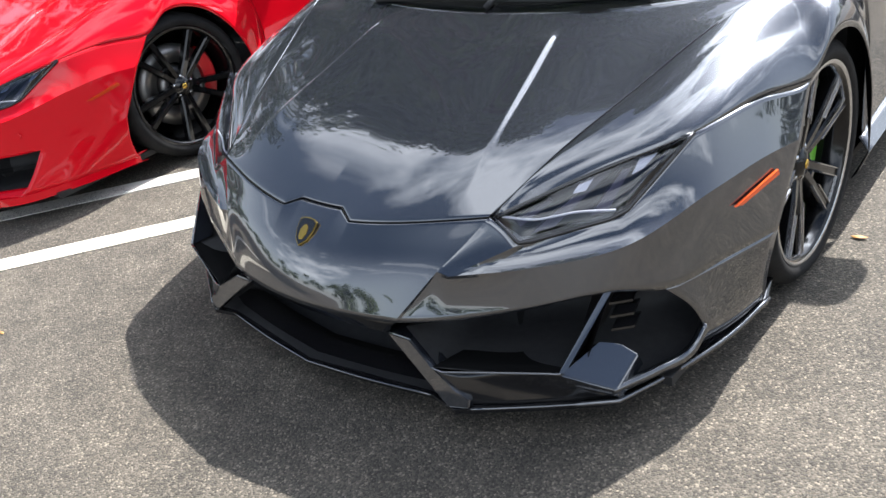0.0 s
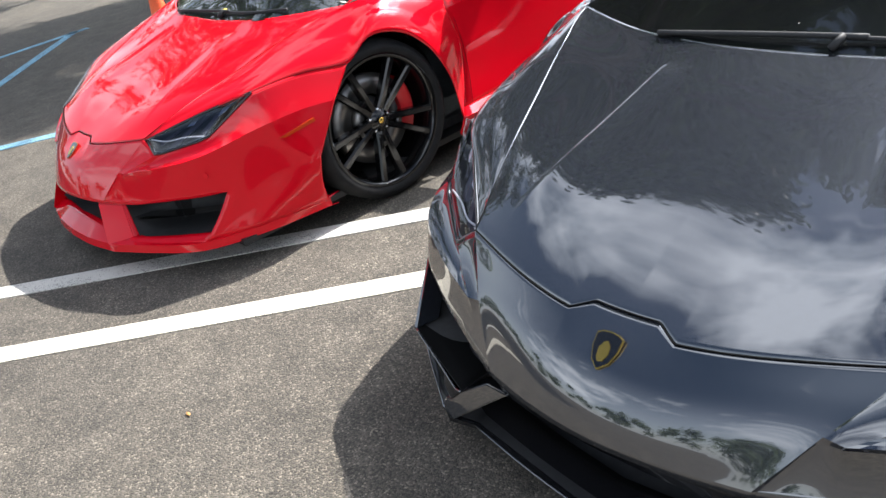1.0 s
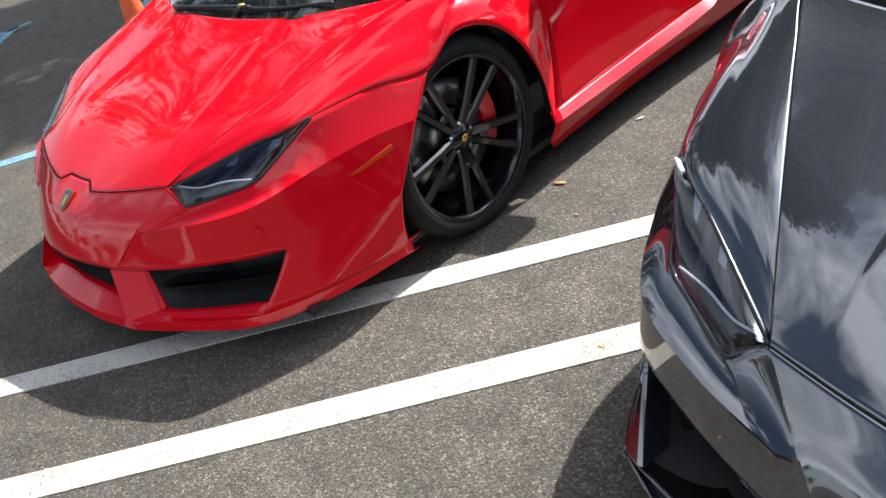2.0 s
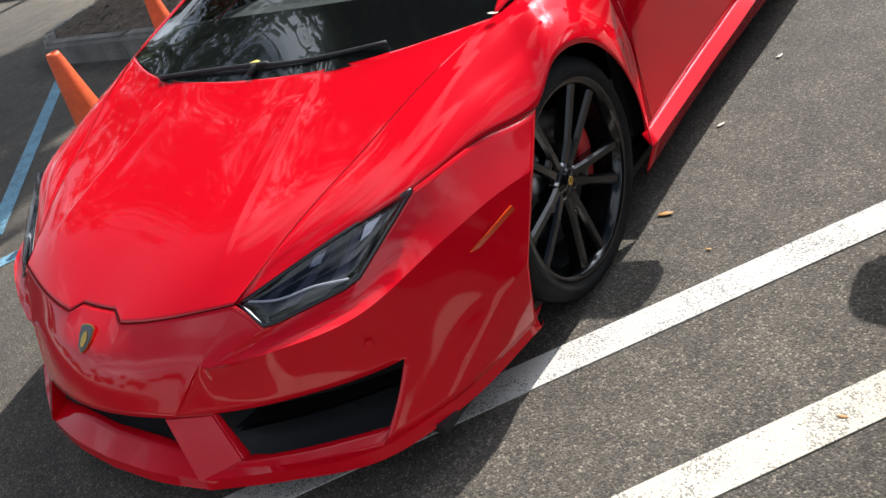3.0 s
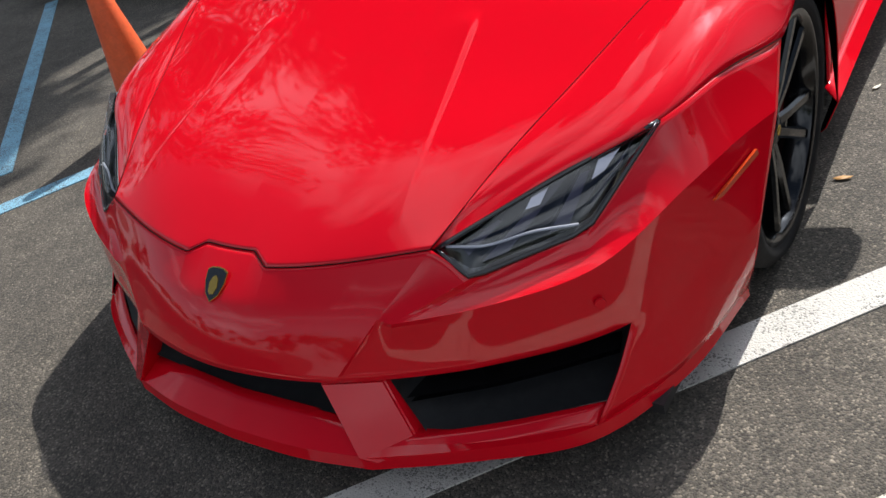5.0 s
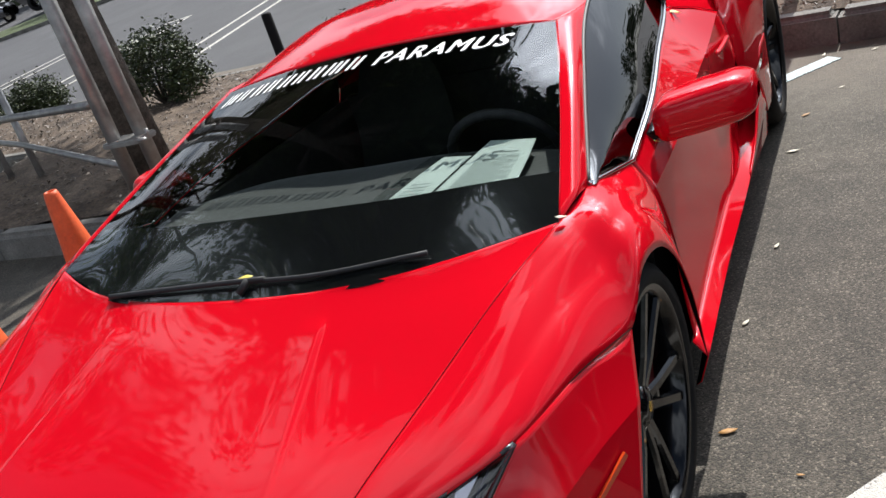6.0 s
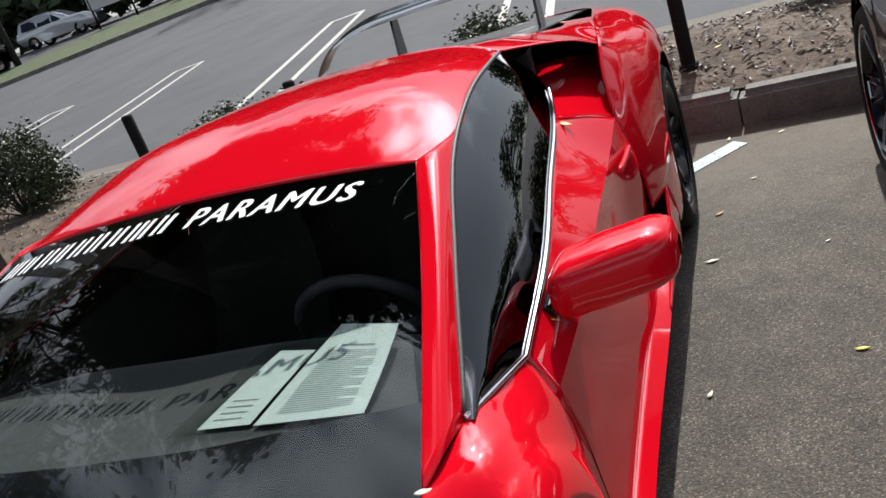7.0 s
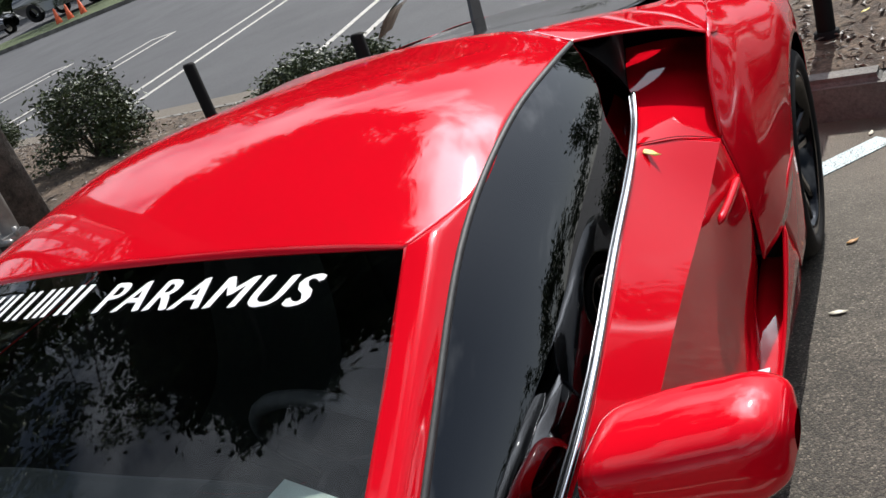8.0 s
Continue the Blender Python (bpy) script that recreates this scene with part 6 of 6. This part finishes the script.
# ---------------------------------------------------------------- fallen leaves
def fallen_leaf(x, y, z, size, rot, material, label, tilt=(0, 0)):
    bm = bmesh.new()
    pts = [(-1, 0, 0.08), (-0.55, 0.32, 0.0), (0.1, 0.40, 0.05), (0.65, 0.22, 0.02), (1, 0, 0.15), (0.65, -0.22, 0.04), (0.1, -0.40, 0.10), (-0.55, -0.32, 0.02)]
    c = bm.verts.new((0, 0, -0.02 * size))
    v = [bm.verts.new((p[0] * size, p[1] * size, p[2] * size)) for p in pts]
    for i in range(8):
        bm.faces.new((c, v[i], v[(i + 1) % 8]))
    ob = solo("fallen_leaf", bm, material, label, "leaf", group="fallen leaves", m=pose(x, y, z, tilt[0], tilt[1], rot))
    md = ob.modifiers.new("thickness", "SOLIDIFY")
    md.thickness = 0.0006
    return ob


on_ground = "dry fallen leaf lying on asphalt"
for x, y, s, r, m in ((0.977, 0.31, 0.026, 20, LEAF_BROWN), (0.967, 0.828, 0.018, 60, LEAF_PALE), (1.021, 2.186, 0.028, 10, LEAF_PALE), (1.446, 1.469, 0.022, 0, LEAF_YELLOW),
                      (1.02, 1.32, 0.018, 70, LEAF_PALE), (1.05, 2.62, 0.025, 40, LEAF_BROWN), (1.20, 2.95, 0.016, 15, LEAF_PALE), (1.10, 3.55, 0.024, 80, LEAF_PALE),
                      (1.35, 3.50, 0.020, 30, LEAF_PALE), (3.70, 0.36, 0.024, 10, LEAF_BROWN), (1.519, -1.283, 0.014, 0, LEAF_BROWN), (1.43, 2.2, 0.012, 30, LEAF_PALE), (1.16, 0.16, 0.01, 0, LEAF_BROWN), (1.62, -0.35, 0.012, 0, LEAF_BROWN)):
    fallen_leaf(x, y, 0.004, s, r, m, on_ground)
fallen_leaf(0.761, 1.592, 0.825, 0.030, -12, LEAF_YELLOW, "yellow leaf resting on red bodywork", (0, 20))
fallen_leaf(0.037, -0.11, 0.776, 0.022, 10, LEAF_YELLOW, "yellow leaf caught at the windscreen wiper", (18, 0))
fallen_leaf(0.796, 0.030, 0.788, 0.015, 50, LEAF_PALE, "pale curled leaf at the foot of the windscreen", (10, 20))
fallen_leaf(0.872, 0.60, 0.716, 0.011, 30, LEAF_YELLOW, "small yellow leaf at the foot of a door mirror", (0, 30))
for x, y, s, r, m in ((0.75, 4.3, 0.035, 0, LEAF_PALE), (1.1, 4.4, 0.03, 50, LEAF_YELLOW), (0.95, 4.15, 0.03, 20, LEAF_PALE), (1.3, 5.1, 0.035, 10, LEAF_PALE), (0.6, 5.3, 0.03, 80, LEAF_PALE)):
    fallen_leaf(x, y, bed_z(x, y) + 0.022, s, r, m, "pale fallen leaf on bark mulch")


# ---------------------------------------------------------------- beyond the far road
bm = bmesh.new()
strip = [[(-75, 9), (-25.2, 24.2), (-17.4, 26.5), (10, 35)], [(-80, 14), (-28.6, 29.0), (-24.5, 32.4), (5, 42)]]
g = loft([[(x, y, 0) for x, y in r] for r in strip], 8, 4)
for row in g:
    for p in row:
        p[2] = far_z(p[0], p[1]) + 0.12 + 0.04 * noise.noise((p[0], p[1], 0))
add_grid(bm, g)
solo("grass_verge", bm, GRASS, "green grass verge beyond the far road", "verge", kind="structure", angle=80)
pts = [tuple(q[:2]) for q in spline([(x, y, 0) for x, y in strip[0]], 6)]
th = thing("kerb_3", "far concrete kerb along the grass verge", "kerb", kind="structure")
for a, b in zip(pts, pts[1:]):
    bm = bmesh.new()
    A, B = Vector((*a, far_z(*a) - 0.05)), Vector((*b, far_z(*b) - 0.05))
    s = Vector((B.y - A.y, A.x - B.x, 0)).normalized() * 0.16
    prism(bm, [A, B, B + s, A + s], (0, 0, 0.19))
    part("kerb_stone", bm, CONCRETE, th)


def far_car(x, y, rot, color, label, k=1.0):
    """A parked estate car far off."""
    th = thing("parked_car", label, "car", group="far parked cars", m=pose(x, y, far_z(x, y) + 0.05, 0, 0, rot) @ Matrix.Scale(k, 4))
    paint = car_paint("far_paint", color, 0.4, 0.3, 0.0)
    body = [[(-2.25, 0.55, 0.35), (-2.3, 0.85, 0.65), (-2.25, 0.80, 0.95), (-2.2, 0, 1.0)], [(-1.3, 0.90, 0.30), (-1.3, 0.93, 0.65), (-1.3, 0.90, 0.98), (-1.3, 0, 1.06)], [(0.9, 0.90, 0.30), (0.9, 0.93, 0.65), (0.9, 0.90, 1.0), (0.9, 0, 1.02)], [(2.1, 0.80, 0.32), (2.15, 0.85, 0.60), (2.1, 0.78, 0.88), (2.05, 0, 0.93)], [(2.35, 0.5, 0.35), (2.4, 0.6, 0.55), (2.36, 0.5, 0.75), (2.3, 0, 0.80)]]
    g = loft(body, 4, 6)
    bm = bmesh.new()
    for s in (1, -1):
        add_grid(bm, g * np.array([1, s, 1]), s < 0)
    part("body", bm, paint, th, weld=0.001)
    roof_pts = [[(-2.15, 0.80, 1.0), (-1.95, 0.62, 1.50), (-1.9, 0, 1.55)], [(-0.5, 0.88, 1.03), (-0.5, 0.66, 1.60), (-0.5, 0, 1.66)], [(0.35, 0.86, 1.03), (0.05, 0.64, 1.55), (0.05, 0, 1.6)], [(1.15, 0.82, 1.0), (1.12, 0.6, 1.03), (1.1, 0, 1.05)]]
    g = loft(roof_pts, 3, 4)
    bm = bmesh.new()
    for s in (1, -1):
        add_grid(bm, g * np.array([1, s, 1]), s < 0)
    part("cabin", bm, paint, th, weld=0.001)
    for s in (1, -1):
        for x0, x1 in ((-1.85, -0.95), (-0.87, -0.05), (0.02, 0.55)):
            bm = bmesh.new()
            prism(bm, [(x0, 0.875 * s, 1.06), (x1, 0.885 * s, 1.06), (min(x1, 0.1) - 0.06, 0.70 * s, 1.48), (x0 + 0.08, 0.70 * s, 1.46)], (0, 0.02 * s, 0))
            part("window", bm, BLACK_GLOSS, th)
        for xw in (-1.4, 1.42):
            bm = bmesh.new()
            lathe(bm, [(-0.11, 0.2), (-0.11, 0.34), (0.11, 0.34), (0.11, 0.2), (0.09, 0.2)], 24)
            w = part("wheel", bm, RUBBER, th)
            w.matrix_local = pose(xw, 0.84 * s, 0.34, 0, 0, 90)
            bm = bmesh.new()
            lathe(bm, [(0.09, 0.215), (0.10, 0.05), (0.10, 0.001)] if s < 0 else [(-0.09, 0.215), (-0.10, 0.05), (-0.10, 0.001)], 20)
            part("rim", bm, SILVER, w)
    return th


far_car(-32.8, 29.8, 12, (0.02, 0.021, 0.024), "large black estate car parked beyond the grass verge", 1.22)
far_car(-33.5, 38.5, 16, (0.5, 0.5, 0.5), "pale silver car parked beyond the grass verge")
far_car(-40.5, 29.5, 12, (0.03, 0.03, 0.035), "dark car parked beyond the grass verge")

board = thing("sign_board", "pale framed board on two thin posts by the verge", "sign", m=pose(-25.9, 33.6, far_z(-25.9, 33.6), 0, 0, 5))
for dx in (-1.1, 1.1):
    bm = bmesh.new()
    tube(bm, [(dx, 0, 0), (dx, 0, 2.6)], 0.05, 8)
    part("post", bm, POST_BLACK, board)
bm = bmesh.new()
block(bm, (-1.2, -0.03, 0.9), (1.2, 0.03, 2.5), 0.01)
part("panel", bm, SIGN_WHITE, board)
bin_ = thing("waste_bin", "dark blue bin standing by the grass verge", "bin", m=pose(-20.8, 33.2, far_z(-20.8, 33.2), 0, 0, 20))
bm = bmesh.new()
block(bm, (-0.6, -0.5, 0), (0.6, 0.5, 1.2), 0.05)
part("body", bm, SIGN_BLUE, bin_)
bm = bmesh.new()
block(bm, (-0.65, -0.55, 1.2), (0.65, 0.55, 1.3), 0.03)
part("lid", bm, SIGN_BLUE, bin_)
for x, y in ((-30.2, 31.0), (-14.5, 31.5), (-44, 26)):
    th = thing("tree", "far tree with a dark trunk on the grass verge", "tree", group="verge trees", m=pose(x, y, far_z(x, y)))
    bm = bmesh.new()
    tube(bm, [(0, 0, 0), (0.05, 0, 2), (0, 0.1, 4.5)], [0.18, 0.13, 0.07], 8)
    part("trunk", bm, BARK_DARK, th)
    rr = random.Random(int(-x))
    cr = leaf_cloud("crown", [(rr.uniform(-1.6, 1.6), rr.uniform(-1.6, 1.6), rr.uniform(3.2, 6.5), rr.uniform(0.7, 1.2)) for _ in range(14)], 110, 0.13, LEAF_WOODS, int(-x))
    cr.parent = th

for k, (x, y) in enumerate(((-28.0, 25.6), (-28.5, 25.3), (-29.0, 25.1))):
    th = thing("traffic_cone", "small far orange traffic cone at the road edge", "traffic cone", group="far traffic cones", m=pose(x, y, far_z(x, y)))
    bm = bmesh.new()
    lathe(bm, [(0.02, 0.17), (0.10, 0.15), (0.70, 0.04), (0.72, 0.001)], 12, axis="z")
    part("cone_body", bm, ORANGE, th)
    bm = bmesh.new()
    block(bm, (-0.2, -0.2, 0.0), (0.2, 0.2, 0.03))
    part("cone_base", bm, ORANGE, th)
